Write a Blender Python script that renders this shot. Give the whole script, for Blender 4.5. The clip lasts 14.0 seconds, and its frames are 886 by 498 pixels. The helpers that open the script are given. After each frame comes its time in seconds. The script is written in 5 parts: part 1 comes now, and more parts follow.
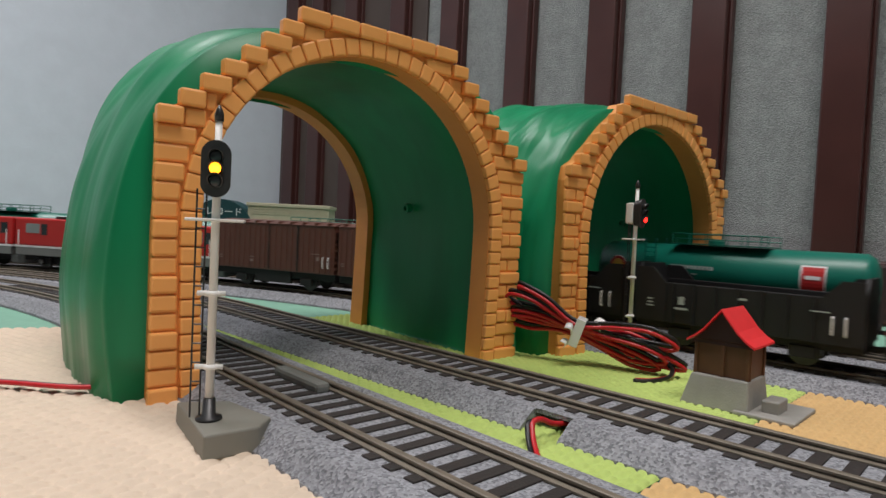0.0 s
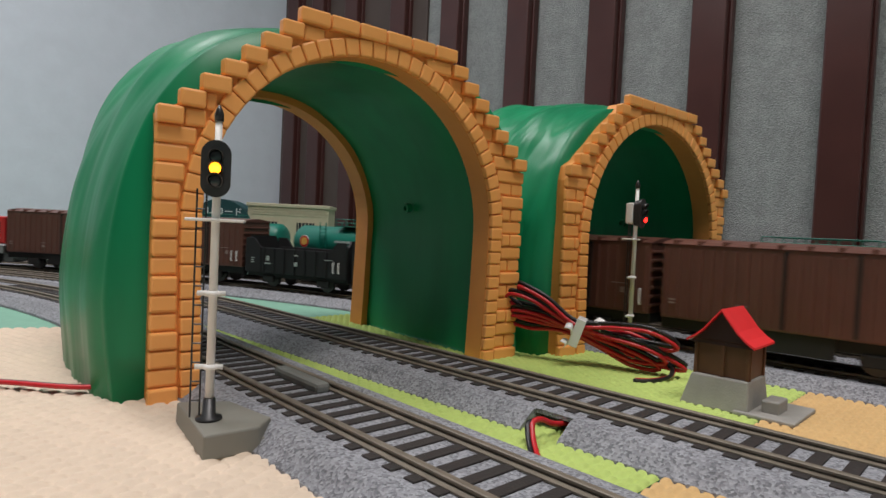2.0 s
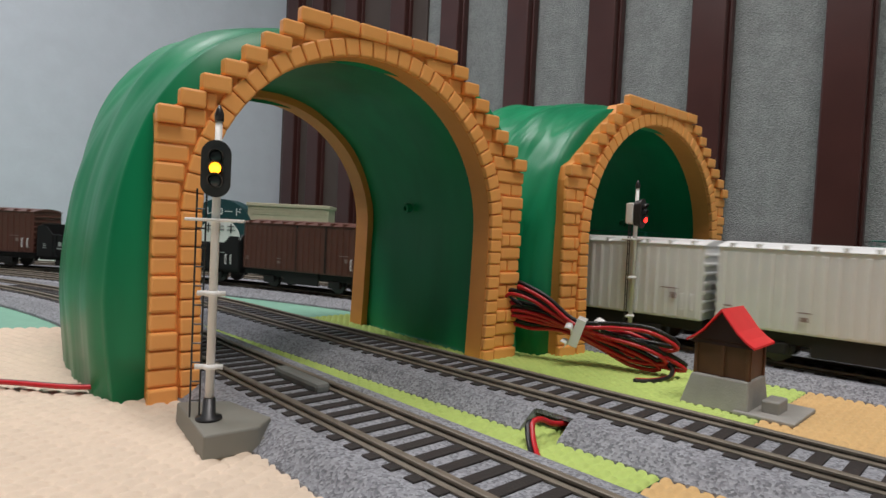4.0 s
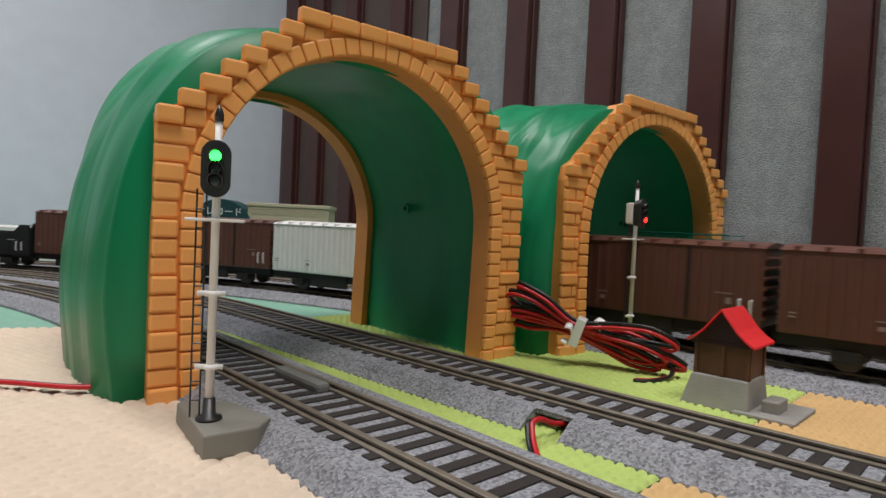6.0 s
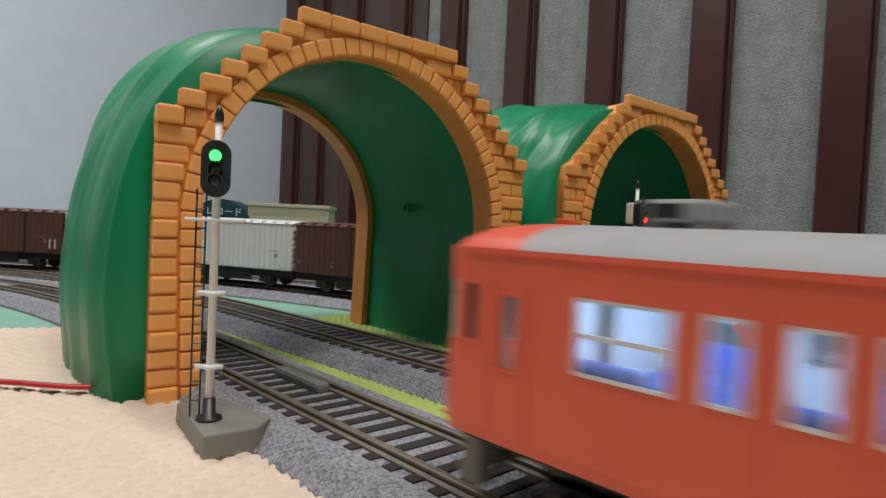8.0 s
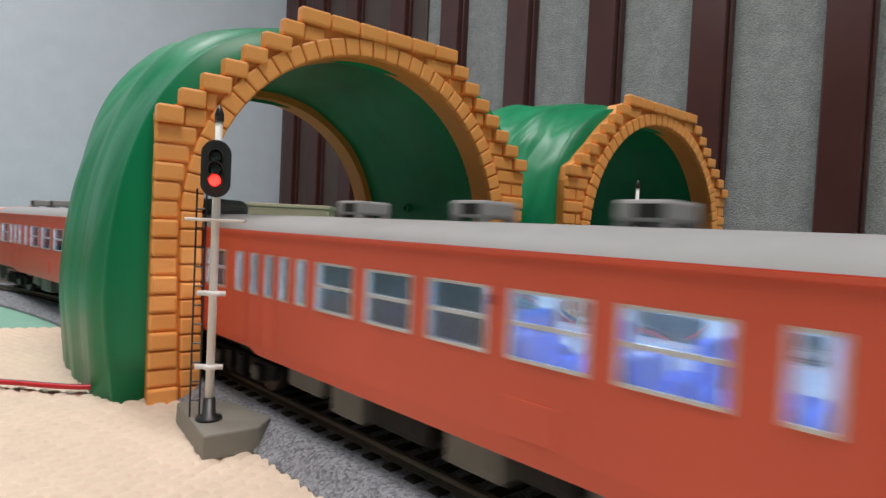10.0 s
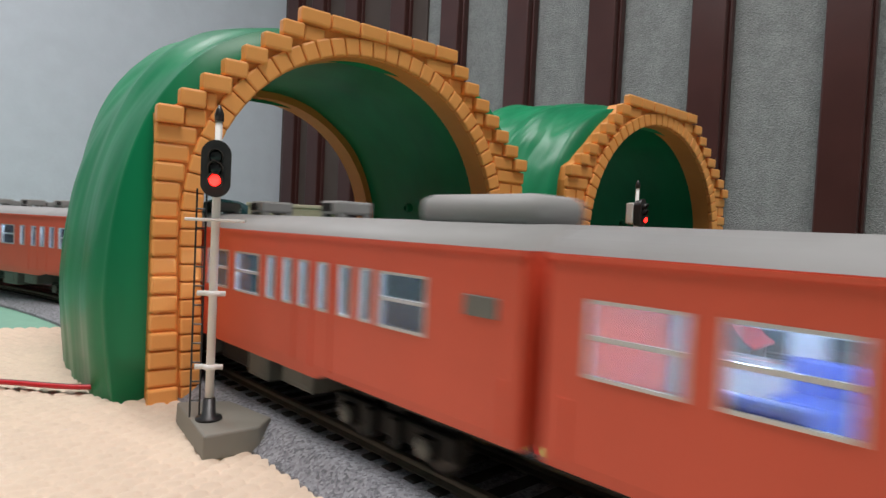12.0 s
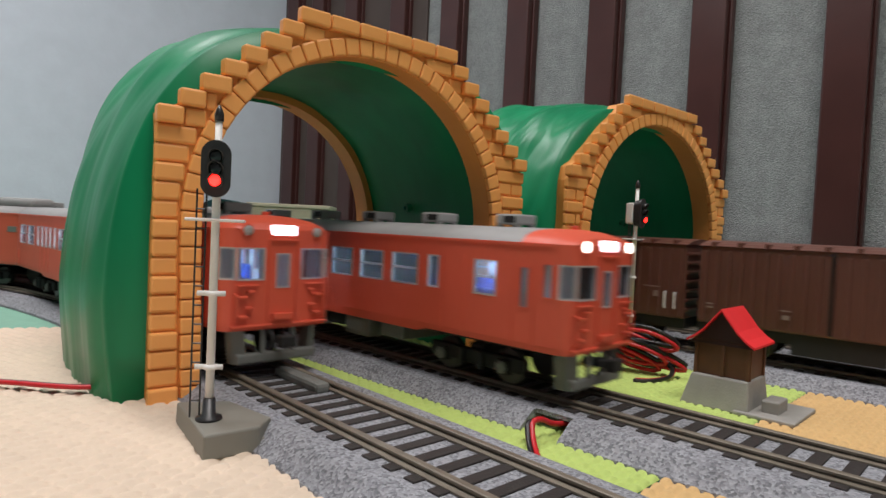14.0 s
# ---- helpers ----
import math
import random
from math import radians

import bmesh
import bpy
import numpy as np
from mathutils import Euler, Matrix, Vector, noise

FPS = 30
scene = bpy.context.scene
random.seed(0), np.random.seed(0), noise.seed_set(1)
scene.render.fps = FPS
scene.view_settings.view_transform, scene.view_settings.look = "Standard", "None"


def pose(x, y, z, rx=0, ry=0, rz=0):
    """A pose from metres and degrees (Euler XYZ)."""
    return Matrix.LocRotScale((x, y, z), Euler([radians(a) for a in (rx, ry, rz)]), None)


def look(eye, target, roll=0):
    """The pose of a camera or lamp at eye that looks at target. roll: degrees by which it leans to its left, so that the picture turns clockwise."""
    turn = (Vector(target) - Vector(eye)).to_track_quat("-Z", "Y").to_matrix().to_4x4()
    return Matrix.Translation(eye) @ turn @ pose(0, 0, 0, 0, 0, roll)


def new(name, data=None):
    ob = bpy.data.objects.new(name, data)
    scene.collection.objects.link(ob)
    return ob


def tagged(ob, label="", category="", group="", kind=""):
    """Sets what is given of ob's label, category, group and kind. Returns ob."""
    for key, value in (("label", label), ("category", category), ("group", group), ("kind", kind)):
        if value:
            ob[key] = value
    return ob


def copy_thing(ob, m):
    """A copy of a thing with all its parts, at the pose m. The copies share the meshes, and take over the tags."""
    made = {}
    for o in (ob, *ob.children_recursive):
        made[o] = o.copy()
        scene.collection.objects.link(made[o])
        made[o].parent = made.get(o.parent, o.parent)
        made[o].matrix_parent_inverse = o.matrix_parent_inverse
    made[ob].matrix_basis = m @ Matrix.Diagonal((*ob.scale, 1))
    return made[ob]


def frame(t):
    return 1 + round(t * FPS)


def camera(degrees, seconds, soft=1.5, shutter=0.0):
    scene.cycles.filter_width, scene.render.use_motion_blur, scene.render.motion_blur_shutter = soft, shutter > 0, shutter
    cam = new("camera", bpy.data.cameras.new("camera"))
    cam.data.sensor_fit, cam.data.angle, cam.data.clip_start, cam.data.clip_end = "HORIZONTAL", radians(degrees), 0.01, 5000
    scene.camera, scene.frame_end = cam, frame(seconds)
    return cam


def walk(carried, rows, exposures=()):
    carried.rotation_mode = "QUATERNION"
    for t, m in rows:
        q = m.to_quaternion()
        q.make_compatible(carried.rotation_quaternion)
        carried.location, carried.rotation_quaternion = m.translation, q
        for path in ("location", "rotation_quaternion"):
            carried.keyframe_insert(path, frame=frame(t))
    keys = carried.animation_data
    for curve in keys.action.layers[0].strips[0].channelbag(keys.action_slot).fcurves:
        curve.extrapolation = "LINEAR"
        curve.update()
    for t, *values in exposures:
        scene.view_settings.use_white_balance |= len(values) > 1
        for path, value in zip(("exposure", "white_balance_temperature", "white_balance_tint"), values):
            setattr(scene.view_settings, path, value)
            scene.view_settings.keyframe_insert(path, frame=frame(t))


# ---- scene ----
EYE = Vector((0.0, 0.0, 0.0512))
AIM = EYE + Vector((0.0, math.cos(-0.0323), math.sin(-0.0323)))
cam = camera(72.44, 14.0, 1.5, 0.5)
walk(cam, [(0.0, look(EYE, AIM, 2.74)), (14.0, look(EYE, AIM, 2.74))], [(0.0, 0.18), (8.0, 0.18), (9.5, 0.29), (14.0, 0.27)])

# ---- light: assumed ceiling lamps out of view, pale bounce from the room's walls ----
world = bpy.data.worlds.new("room_air")
scene.world = world
world.use_nodes = True
world.node_tree.nodes["Background"].inputs[0].default_value = (0.75, 0.8, 0.9, 1)
world.node_tree.nodes["Background"].inputs[1].default_value = 0.25


def ceiling_light(x, y, power, sx, sy, colour):
    lamp = bpy.data.lights.new("ceiling_lamp", "AREA")
    lamp.shape, lamp.size, lamp.size_y, lamp.energy, lamp.color = "RECTANGLE", sx, sy, power, colour
    ob = new("ceiling_lamp", lamp)
    ob.matrix_world = pose(x, y, 1.93, 0, 0, 0)


ceiling_light(0.30, -0.40, 27, 1.2, 0.5, (1.0, 0.93, 0.91))
# Second lamp is added to brighten the hill's left side and the wall.
ceiling_light(-0.95, 0.60, 24, 0.6, 1.0, (1.0, 0.95, 0.98))

# ---- materials ----


def mat(name, colour, rough=0.5, metal=0.0, spread=0.15, scale=120.0, bump=0.0, bump_scale=600.0, coat=0.0, glow=None, power=0.0, per_object=0.0, stretch=1.0):
    m = bpy.data.materials.new(name)
    m.use_nodes = True
    nt = m.node_tree
    n, l = nt.nodes, nt.links
    p = n["Principled BSDF"]
    p.inputs["Roughness"].default_value = rough
    p.inputs["Metallic"].default_value = metal
    p.inputs["Coat Weight"].default_value = coat
    if glow:
        p.inputs["Emission Color"].default_value = (*glow, 1)
        p.inputs["Emission Strength"].default_value = power
    tc = n.new("ShaderNodeTexCoord")
    a = n.new("ShaderNodeTexNoise")
    a.inputs["Scale"].default_value = scale
    a.inputs["Detail"].default_value = 6
    b = n.new("ShaderNodeTexNoise")
    b.inputs["Scale"].default_value = scale * 0.13
    b.inputs["Detail"].default_value = 3
    sv = n.new("ShaderNodeVectorMath")
    sv.operation = "MULTIPLY"
    sv.inputs[1].default_value = (1.0, 1.0, stretch)
    l.new(tc.outputs["Object"], sv.inputs[0])
    l.new(sv.outputs[0], a.inputs["Vector"])
    l.new(sv.outputs[0], b.inputs["Vector"])
    add = n.new("ShaderNodeMath")
    add.operation = "ADD"
    l.new(a.outputs["Fac"], add.inputs[0])
    l.new(b.outputs["Fac"], add.inputs[1])
    fac = add.outputs[0]
    if per_object:
        oi = n.new("ShaderNodeObjectInfo")
        mu = n.new("ShaderNodeMath")
        mu.operation = "MULTIPLY_ADD"
        mu.inputs[1].default_value = per_object
        l.new(oi.outputs["Random"], mu.inputs[0])
        l.new(fac, mu.inputs[2])
        fac = mu.outputs[0]
    mr = n.new("ShaderNodeMapRange")
    mr.inputs[1].default_value, mr.inputs[2].default_value = 0.6, 1.4 + per_object
    mr.inputs[3].default_value, mr.inputs[4].default_value = 1 - spread, 1 + spread
    l.new(fac, mr.inputs[0])
    mix = n.new("ShaderNodeVectorMath")
    mix.operation = "SCALE"
    mix.inputs[0].default_value = colour
    l.new(mr.outputs[0], mix.inputs["Scale"])
    l.new(mix.outputs[0], p.inputs["Base Color"])
    rr = n.new("ShaderNodeMapRange")
    rr.inputs[1].default_value, rr.inputs[2].default_value = 0.3, 0.7
    rr.inputs[3].default_value, rr.inputs[4].default_value = max(0.02, rough - 0.08), min(1, rough + 0.08)
    l.new(b.outputs["Fac"], rr.inputs[0])
    l.new(rr.outputs[0], p.inputs["Roughness"])
    if bump:
        c = n.new("ShaderNodeTexNoise")
        c.inputs["Scale"].default_value = bump_scale
        c.inputs["Detail"].default_value = 4
        l.new(tc.outputs["Object"], c.inputs["Vector"])
        bu = n.new("ShaderNodeBump")
        bu.inputs["Strength"].default_value = min(1, bump)
        bu.inputs["Distance"].default_value = 0.0012 * bump
        l.new(c.outputs["Fac"], bu.inputs["Height"])
        l.new(bu.outputs[0], p.inputs["Normal"])
    return m


def speckle(name, dark, mid, light, scale, bump):
    m = mat(name, mid, 0.9, 0, 0.2, scale * 0.3)
    n, l = m.node_tree.nodes, m.node_tree.links
    p = n["Principled BSDF"]
    tc = n["Texture Coordinate"]
    v = n.new("ShaderNodeTexVoronoi")
    v.inputs["Scale"].default_value = scale
    l.new(tc.outputs["Object"], v.inputs["Vector"])
    sep = n.new("ShaderNodeSeparateColor")
    l.new(v.outputs["Color"], sep.inputs[0])
    r = n.new("ShaderNodeValToRGB")
    r.color_ramp.elements[0].color, r.color_ramp.elements[0].position = (*dark, 1), 0.05
    r.color_ramp.elements[1].color, r.color_ramp.elements[1].position = (*light, 1), 0.97
    e = r.color_ramp.elements.new(0.35)
    e.color = (*mid, 1)
    l.new(sep.outputs[0], r.inputs[0])
    no = n.new("ShaderNodeTexNoise")
    no.inputs["Scale"].default_value = scale * 0.06
    no.inputs["Detail"].default_value = 5
    l.new(tc.outputs["Object"], no.inputs["Vector"])
    mr = n.new("ShaderNodeMapRange")
    mr.inputs[1].default_value, mr.inputs[2].default_value = 0.3, 0.7
    mr.inputs[3].default_value, mr.inputs[4].default_value = 0.88, 1.12
    l.new(no.outputs["Fac"], mr.inputs[0])
    sc = n.new("ShaderNodeVectorMath")
    sc.operation = "SCALE"
    l.new(r.outputs[0], sc.inputs[0])
    l.new(mr.outputs[0], sc.inputs["Scale"])
    l.new(sc.outputs[0], p.inputs["Base Color"])
    bu = n.new("ShaderNodeBump")
    bu.inputs["Strength"].default_value = 0.8
    bu.inputs["Distance"].default_value = bump
    l.new(v.outputs["Distance"], bu.inputs["Height"])
    l.new(bu.outputs[0], p.inputs["Normal"])
    return m


def glass(name, colour=(0.9, 0.95, 1.0), rough=0.03):
    m = bpy.data.materials.new(name)
    m.use_nodes = True
    n, l = m.node_tree.nodes, m.node_tree.links
    n.remove(n["Principled BSDF"])
    t = n.new("ShaderNodeBsdfTransparent")
    t.inputs[0].default_value = (*colour, 1)
    g = n.new("ShaderNodeBsdfGlossy")
    g.inputs["Roughness"].default_value = rough
    f = n.new("ShaderNodeFresnel")
    f.inputs[0].default_value = 1.45
    d = n.new("ShaderNodeBsdfTranslucent")
    d.inputs[0].default_value = (0.80, 0.90, 1.0, 1)
    haze = n.new("ShaderNodeMixShader")
    haze.inputs[0].default_value = 0.06
    l.new(t.outputs[0], haze.inputs[1])
    l.new(d.outputs[0], haze.inputs[2])
    x = n.new("ShaderNodeMixShader")
    l.new(f.outputs[0], x.inputs[0])
    l.new(haze.outputs[0], x.inputs[1])
    l.new(g.outputs[0], x.inputs[2])
    l.new(x.outputs[0], n["Material Output"].inputs[0])
    return m


ORANGE = mat("orange_plastic", (0.92, 0.41, 0.115), 0.42, 0, 0.07, 90, 0.15, 900, per_object=0.12)
# Same plastic as the bricks, with the shade of the joints in its colour.
ORANGE_JOINT = mat("orange_plastic_joint", (0.78, 0.31, 0.07), 0.5, 0, 0.08, 90)
GREEN = mat("green_plastic", (0.006, 0.225, 0.092), 0.40, 0, 0.28, 70, 0.14, 90, stretch=0.22)
GREEN.node_tree.nodes["Principled BSDF"].inputs["Specular IOR Level"].default_value = 0.32
BALLAST = speckle("grey_ballast", (0.125, 0.128, 0.14), (0.205, 0.21, 0.23), (0.31, 0.32, 0.34), 1700, 0.0002)
SLEEPER = mat("dark_sleeper", (0.024, 0.019, 0.017), 0.75, 0, 0.25, 500, 0.3, 1500, per_object=0.2)
RAIL = mat("weathered_rail", (0.175, 0.15, 0.115), 0.55, 0.25, 0.3, 250, 0.1, 1500)
TAN = mat("tan_woven_mat", (0.66, 0.54, 0.42), 0.85, 0, 0.10, 300, 0.3, 2500)
LIME = mat("lime_woven_mat", (0.42, 0.54, 0.145), 0.85, 0, 0.10, 300, 0.3, 2500)
OCHRE = mat("ochre_woven_mat", (0.58, 0.38, 0.165), 0.85, 0, 0.10, 300, 0.3, 2500)
TEAL = mat("teal_felt_sheet", (0.20, 0.40, 0.30), 0.9, 0, 0.10, 200, 0.3, 1500)
WALLPAPER = mat("pale_wallpaper", (0.74, 0.76, 0.84), 0.85, 0, 0.06, 14, 1.4, 70)
CARPET = speckle("grey_felt_panel", (0.245, 0.245, 0.245), (0.30, 0.30, 0.30), (0.37, 0.37, 0.37), 420, 0.003)
MAROON = mat("maroon_lacquer_slat", (0.066, 0.020, 0.017), 0.32, 0, 0.25, 8, 0.1, 60, coat=0.05)
BROWN_PANEL = mat("dark_brown_panel", (0.085, 0.058, 0.05), 0.6, 0, 0.2, 10, 0.3, 80)
WHITE_PAINT = mat("white_paint", (0.80, 0.79, 0.76), 0.35, 0, 0.04, 300)
BLACK_PAINT = mat("black_plastic", (0.02, 0.02, 0.021), 0.38, 0, 0.2, 300)
GREY_BASE = mat("grey_plastic_base", (0.20, 0.195, 0.165), 0.55, 0, 0.06, 200, 0.1, 1500)
CONCRETE = mat("grey_cast_concrete", (0.30, 0.29, 0.265), 0.75, 0, 0.12, 250, 0.3, 1500)
RED_ROOF = mat("red_paper_roof", (0.80, 0.030, 0.035), 0.5, 0, 0.05, 300)
BROWN_WOOD = mat("brown_stained_wood", (0.13, 0.055, 0.025), 0.6, 0, 0.3, 200, 0.2, 900)
DARK_WOOD = mat("dark_brown_gable", (0.035, 0.012, 0.012), 0.6, 0, 0.2, 200)
RED_WIRE = mat("red_wire_sheath", (0.50, 0.015, 0.022), 0.3, 0, 0.08, 300)
BLACK_WIRE = mat("black_wire_sheath", (0.012, 0.011, 0.012), 0.32, 0, 0.1, 300)
TIE_WHITE = mat("clear_white_tape", (0.78, 0.78, 0.76), 0.25, 0, 0.06, 300)
CAR_RED = mat("vermilion_car_paint", (0.67, 0.100, 0.052), 0.40, 0, 0.06, 80, 0.05, 900)
LOUVRE_RED = mat("dark_red_louvre", (0.30, 0.04, 0.03), 0.6, 0, 0.2, 300)
CAR_ROOF = mat("grey_car_roof", (0.31, 0.31, 0.305), 0.6, 0, 0.10, 150, 0.1, 900)
UNDER_GREY = mat("grey_underframe", (0.16, 0.165, 0.15), 0.6, 0, 0.2, 200)
UNDER_BLACK = mat("black_underframe", (0.011, 0.0105, 0.010), 0.75, 0, 0.3, 200)
STEEL = mat("wheel_steel", (0.07, 0.065, 0.06), 0.4, 0.6, 0.2, 300)
SEAT = mat("blue_seat_plastic", (0.015, 0.07, 0.42), 0.5, 0, 0.1, 200)
INSIDE = mat("pale_car_interior", (0.55, 0.58, 0.62), 0.6, 0, 0.05, 100)
FRAME_GREY = mat("aluminium_window_frame", (0.60, 0.60, 0.60), 0.35, 0.5, 0.08, 400)
PANE = glass("clear_pane")
TUBE = mat("lit_tube", (0.9, 0.95, 1), 0.5, 0, 0.01, 100, glow=(0.72, 0.86, 1.0), power=110)
SIGN_LIT = mat("lit_sign", (0.9, 0.9, 0.9), 0.5, 0, 0.01, 100, glow=(1.0, 0.86, 1.0), power=2.2)
HEADLIGHT_LIT = mat("lit_headlight", (0.9, 0.9, 0.9), 0.4, 0, 0.01, 100, glow=(1.0, 0.95, 0.85), power=3)
LENS_OFF = mat("unlit_headlight_glass", (0.35, 0.34, 0.33), 0.15, 0, 0.05, 300)
WAGON_BROWN = mat("brown_wagon_paint", (0.125, 0.050, 0.036), 0.45, 0, 0.12, 120, 0.1, 900)
WAGON_WHITE = mat("white_wagon_paint", (0.77, 0.78, 0.77), 0.45, 0, 0.05, 120, 0.1, 900)
WAGON_BLACK = mat("black_wagon_paint", (0.007, 0.007, 0.008), 0.62, 0, 0.2, 120)
TANK_GREEN = mat("teal_tank_paint", (0.005, 0.15, 0.105), 0.36, 0, 0.06, 60)
LOCO_RED = mat("red_loco_paint", (0.50, 0.022, 0.022), 0.35, 0, 0.06, 100)
LOCO_GREY = mat("grey_loco_skirt", (0.20, 0.21, 0.20), 0.5, 0, 0.1, 100)
DARK_GLASS = mat("dark_window_glass", (0.03, 0.035, 0.04), 0.1, 0, 0.1, 100)
GREY_GLASS = mat("grey_window_glass", (0.25, 0.27, 0.27), 0.12, 0, 0.1, 100)
MARK_WHITE = mat("white_marking", (0.75, 0.75, 0.75), 0.5, 0, 0.05, 400)
MARK_FAINT = mat("worn_brown_marking", (0.26, 0.19, 0.17), 0.5, 0, 0.05, 400)
MARK_GREY = mat("faded_white_marking", (0.38, 0.42, 0.40), 0.5, 0, 0.05, 400)
MARK_RED = mat("red_marking", (0.50, 0.03, 0.03), 0.4, 0, 0.05, 400)
MARK_YELLOW = mat("yellow_marking", (0.75, 0.45, 0.10), 0.4, 0, 0.05, 400)
CREAM = mat("cream_model_wall", (0.52, 0.46, 0.33), 0.7, 0, 0.08, 200, 0.1, 900)
DARK_TEAL_SIGN = mat("dark_teal_sign", (0.012, 0.055, 0.062), 0.5, 0, 0.1, 100)
BULB_GREEN = mat("lit_green_bulb", (0.1, 0.9, 0.2), 0.3, 0, 0.01, 100, glow=(0.03, 1.0, 0.08), power=4)
BULB_YELLOW = mat("lit_yellow_bulb", (0.9, 0.7, 0.1), 0.3, 0, 0.01, 100, glow=(1.0, 0.33, 0.012), power=3.2)
BULB_RED = mat("lit_red_bulb", (0.9, 0.1, 0.1), 0.3, 0, 0.01, 100, glow=(1.0, 0.014, 0.010), power=4.5)

# ---- mesh helpers ----


def mesh_of(name, verts, faces, material, smooth=False):
    me = bpy.data.meshes.new(name)
    me.from_pydata([tuple(v) for v in verts], [], faces)
    me.materials.append(material)
    if smooth:
        me.polygons.foreach_set("use_smooth", [True] * len(me.polygons))
    me.update()
    return me


def put(name, me, parent=None, m=None, label=""):
    ob = new(name, me)
    if parent:
        ob.parent = parent
    if m is not None:
        ob.matrix_local = m
    if label:
        ob["label"] = label
    return ob


def part(name, bm, material, parent=None, label="", smooth=False):
    me = bpy.data.meshes.new(name)
    bmesh.ops.recalc_face_normals(bm, faces=bm.faces[:])
    bm.to_mesh(me)
    bm.free()
    for mm in (material if isinstance(material, (list, tuple)) else [material]):
        me.materials.append(mm)
    if smooth:
        me.polygons.foreach_set("use_smooth", [True] * len(me.polygons))
    return put(name, me, parent, None, label)


def box(bm, x0, x1, y0, y1, z0, z1, bev=0.0):
    r = bmesh.ops.create_cube(bm, size=1.0)
    vs = r["verts"]
    for v in vs:
        v.co = Vector((x0 + (v.co.x + 0.5) * (x1 - x0), y0 + (v.co.y + 0.5) * (y1 - y0), z0 + (v.co.z + 0.5) * (z1 - z0)))
    if bev:
        es = list({e for v in vs for e in v.link_edges})
        bmesh.ops.bevel(bm, geom=es, offset=bev, segments=2, affect="EDGES", profile=0.5)


def boxes(*dims, bev=0.0):
    bm = bmesh.new()
    for d in dims:
        box(bm, *d, bev=bev)
    return bm


def tube(bm, points, r, sides=10, closed=False):
    pts = [Vector(p) for p in points]
    n = len(pts)
    rings = []
    up = Vector((0.13, 0.21, 0.97)).normalized()
    for i, p in enumerate(pts):
        a = pts[(i - 1) % n] if (i > 0 or closed) else p
        b = pts[(i + 1) % n] if (i < n - 1 or closed) else p
        t = (b - a).normalized()
        s = t.cross(up)
        if s.length < 1e-4:
            s = t.cross(Vector((1, 0, 0)))
        s.normalize()
        w = s.cross(t)
        rings.append([bm.verts.new(p + s * (r * math.cos(k * math.tau / sides)) + w * (r * math.sin(k * math.tau / sides))) for k in range(sides)])
    for i in range(n if closed else n - 1):
        a, b = rings[i], rings[(i + 1) % n]
        for k in range(sides):
            bm.faces.new((a[k], a[(k + 1) % sides], b[(k + 1) % sides], b[k]))
    if not closed:
        bm.faces.new(rings[0][::-1])
        bm.faces.new(rings[-1])


def rod(bm, a, b, r, sides=12):
    tube(bm, [a, b], r, sides)


def lathe(bm, prof, m=Matrix(), sides=24):
    rings = []
    for r, z in prof:
        rings.append([bm.verts.new(m @ Vector((r * math.cos(k * math.tau / sides), r * math.sin(k * math.tau / sides), z))) for k in range(sides)])
    for a, b in zip(rings, rings[1:]):
        for k in range(sides):
            bm.faces.new((a[k], a[(k + 1) % sides], b[(k + 1) % sides], b[k]))
    bm.faces.new(rings[0][::-1])
    bm.faces.new(rings[-1])


def smooth_line(points, steps=8):
    p = [Vector(q) for q in points]
    p = [p[0] * 2 - p[1]] + p + [p[-1] * 2 - p[-2]]
    out = []
    for i in range(1, len(p) - 2):
        for k in range(steps):
            t = k / steps
            out.append(0.5 * (2 * p[i] + (p[i + 1] - p[i - 1]) * t + (2 * p[i - 1] - 5 * p[i] + 4 * p[i + 1] - p[i + 2]) * t * t + (3 * p[i] - p[i - 1] - 3 * p[i + 1] + p[i + 2]) * t ** 3))
    out.append(p[-2])
    return out


def empty(name, m=None):
    ob = new(name)
    ob.empty_display_size = 0.01
    if m is not None:
        ob.matrix_world = m
    return ob

# ---- room ----
SLAT_D = Vector((-0.728, 0.686, 0))
SLAT_N = Vector((-0.686, -0.728, 0))
SLAT_O = Vector((0.75, 1.30, 0))
CORNER = SLAT_O + SLAT_D * 2.05


def frame_of(o, d, n):
    return Matrix(((d.x, n.x, 0, o.x), (d.y, n.y, 0, o.y), (0, 0, 1, o.z), (0, 0, 0, 1)))


def wall(name, o, d, n, l0, l1, material, label):
    ob = part(name, boxes((l0, l1, -0.08, 0, -0.75, 1.95)), material)
    ob.matrix_world = frame_of(o, d, n)
    return tagged(ob, label, "wall", kind="structure")


wall("wall_felt", SLAT_O, SLAT_D, SLAT_N, -3.2, 2.05, CARPET, "grey felt panelled wall behind maroon slats")
wall("wall_pale", CORNER, SLAT_N, -SLAT_D, -0.08, 5.3, WALLPAPER, "pale blue-grey embossed wallpaper wall")
# Unseen wall, assumed; its dark felt is there to lower the bounced fill.
wall("wall_behind", CORNER + SLAT_N * 5.3, -SLAT_D, -SLAT_N, -0.1, 5.3, CARPET, "unseen wall behind the layout, dark felt to cut fill")
wall("wall_side", SLAT_O - SLAT_D * 3.2, SLAT_N, SLAT_D, -0.1, 5.3, WALLPAPER, "pale wallpaper side wall")
ceil = part("ceiling", boxes((-5.3, 0.1, -0.1, 5.4, 1.95, 2.03)), WALLPAPER)
ceil.matrix_world = frame_of(CORNER, -SLAT_D, SLAT_N) @ Matrix.Translation((5.2, 0, 0))
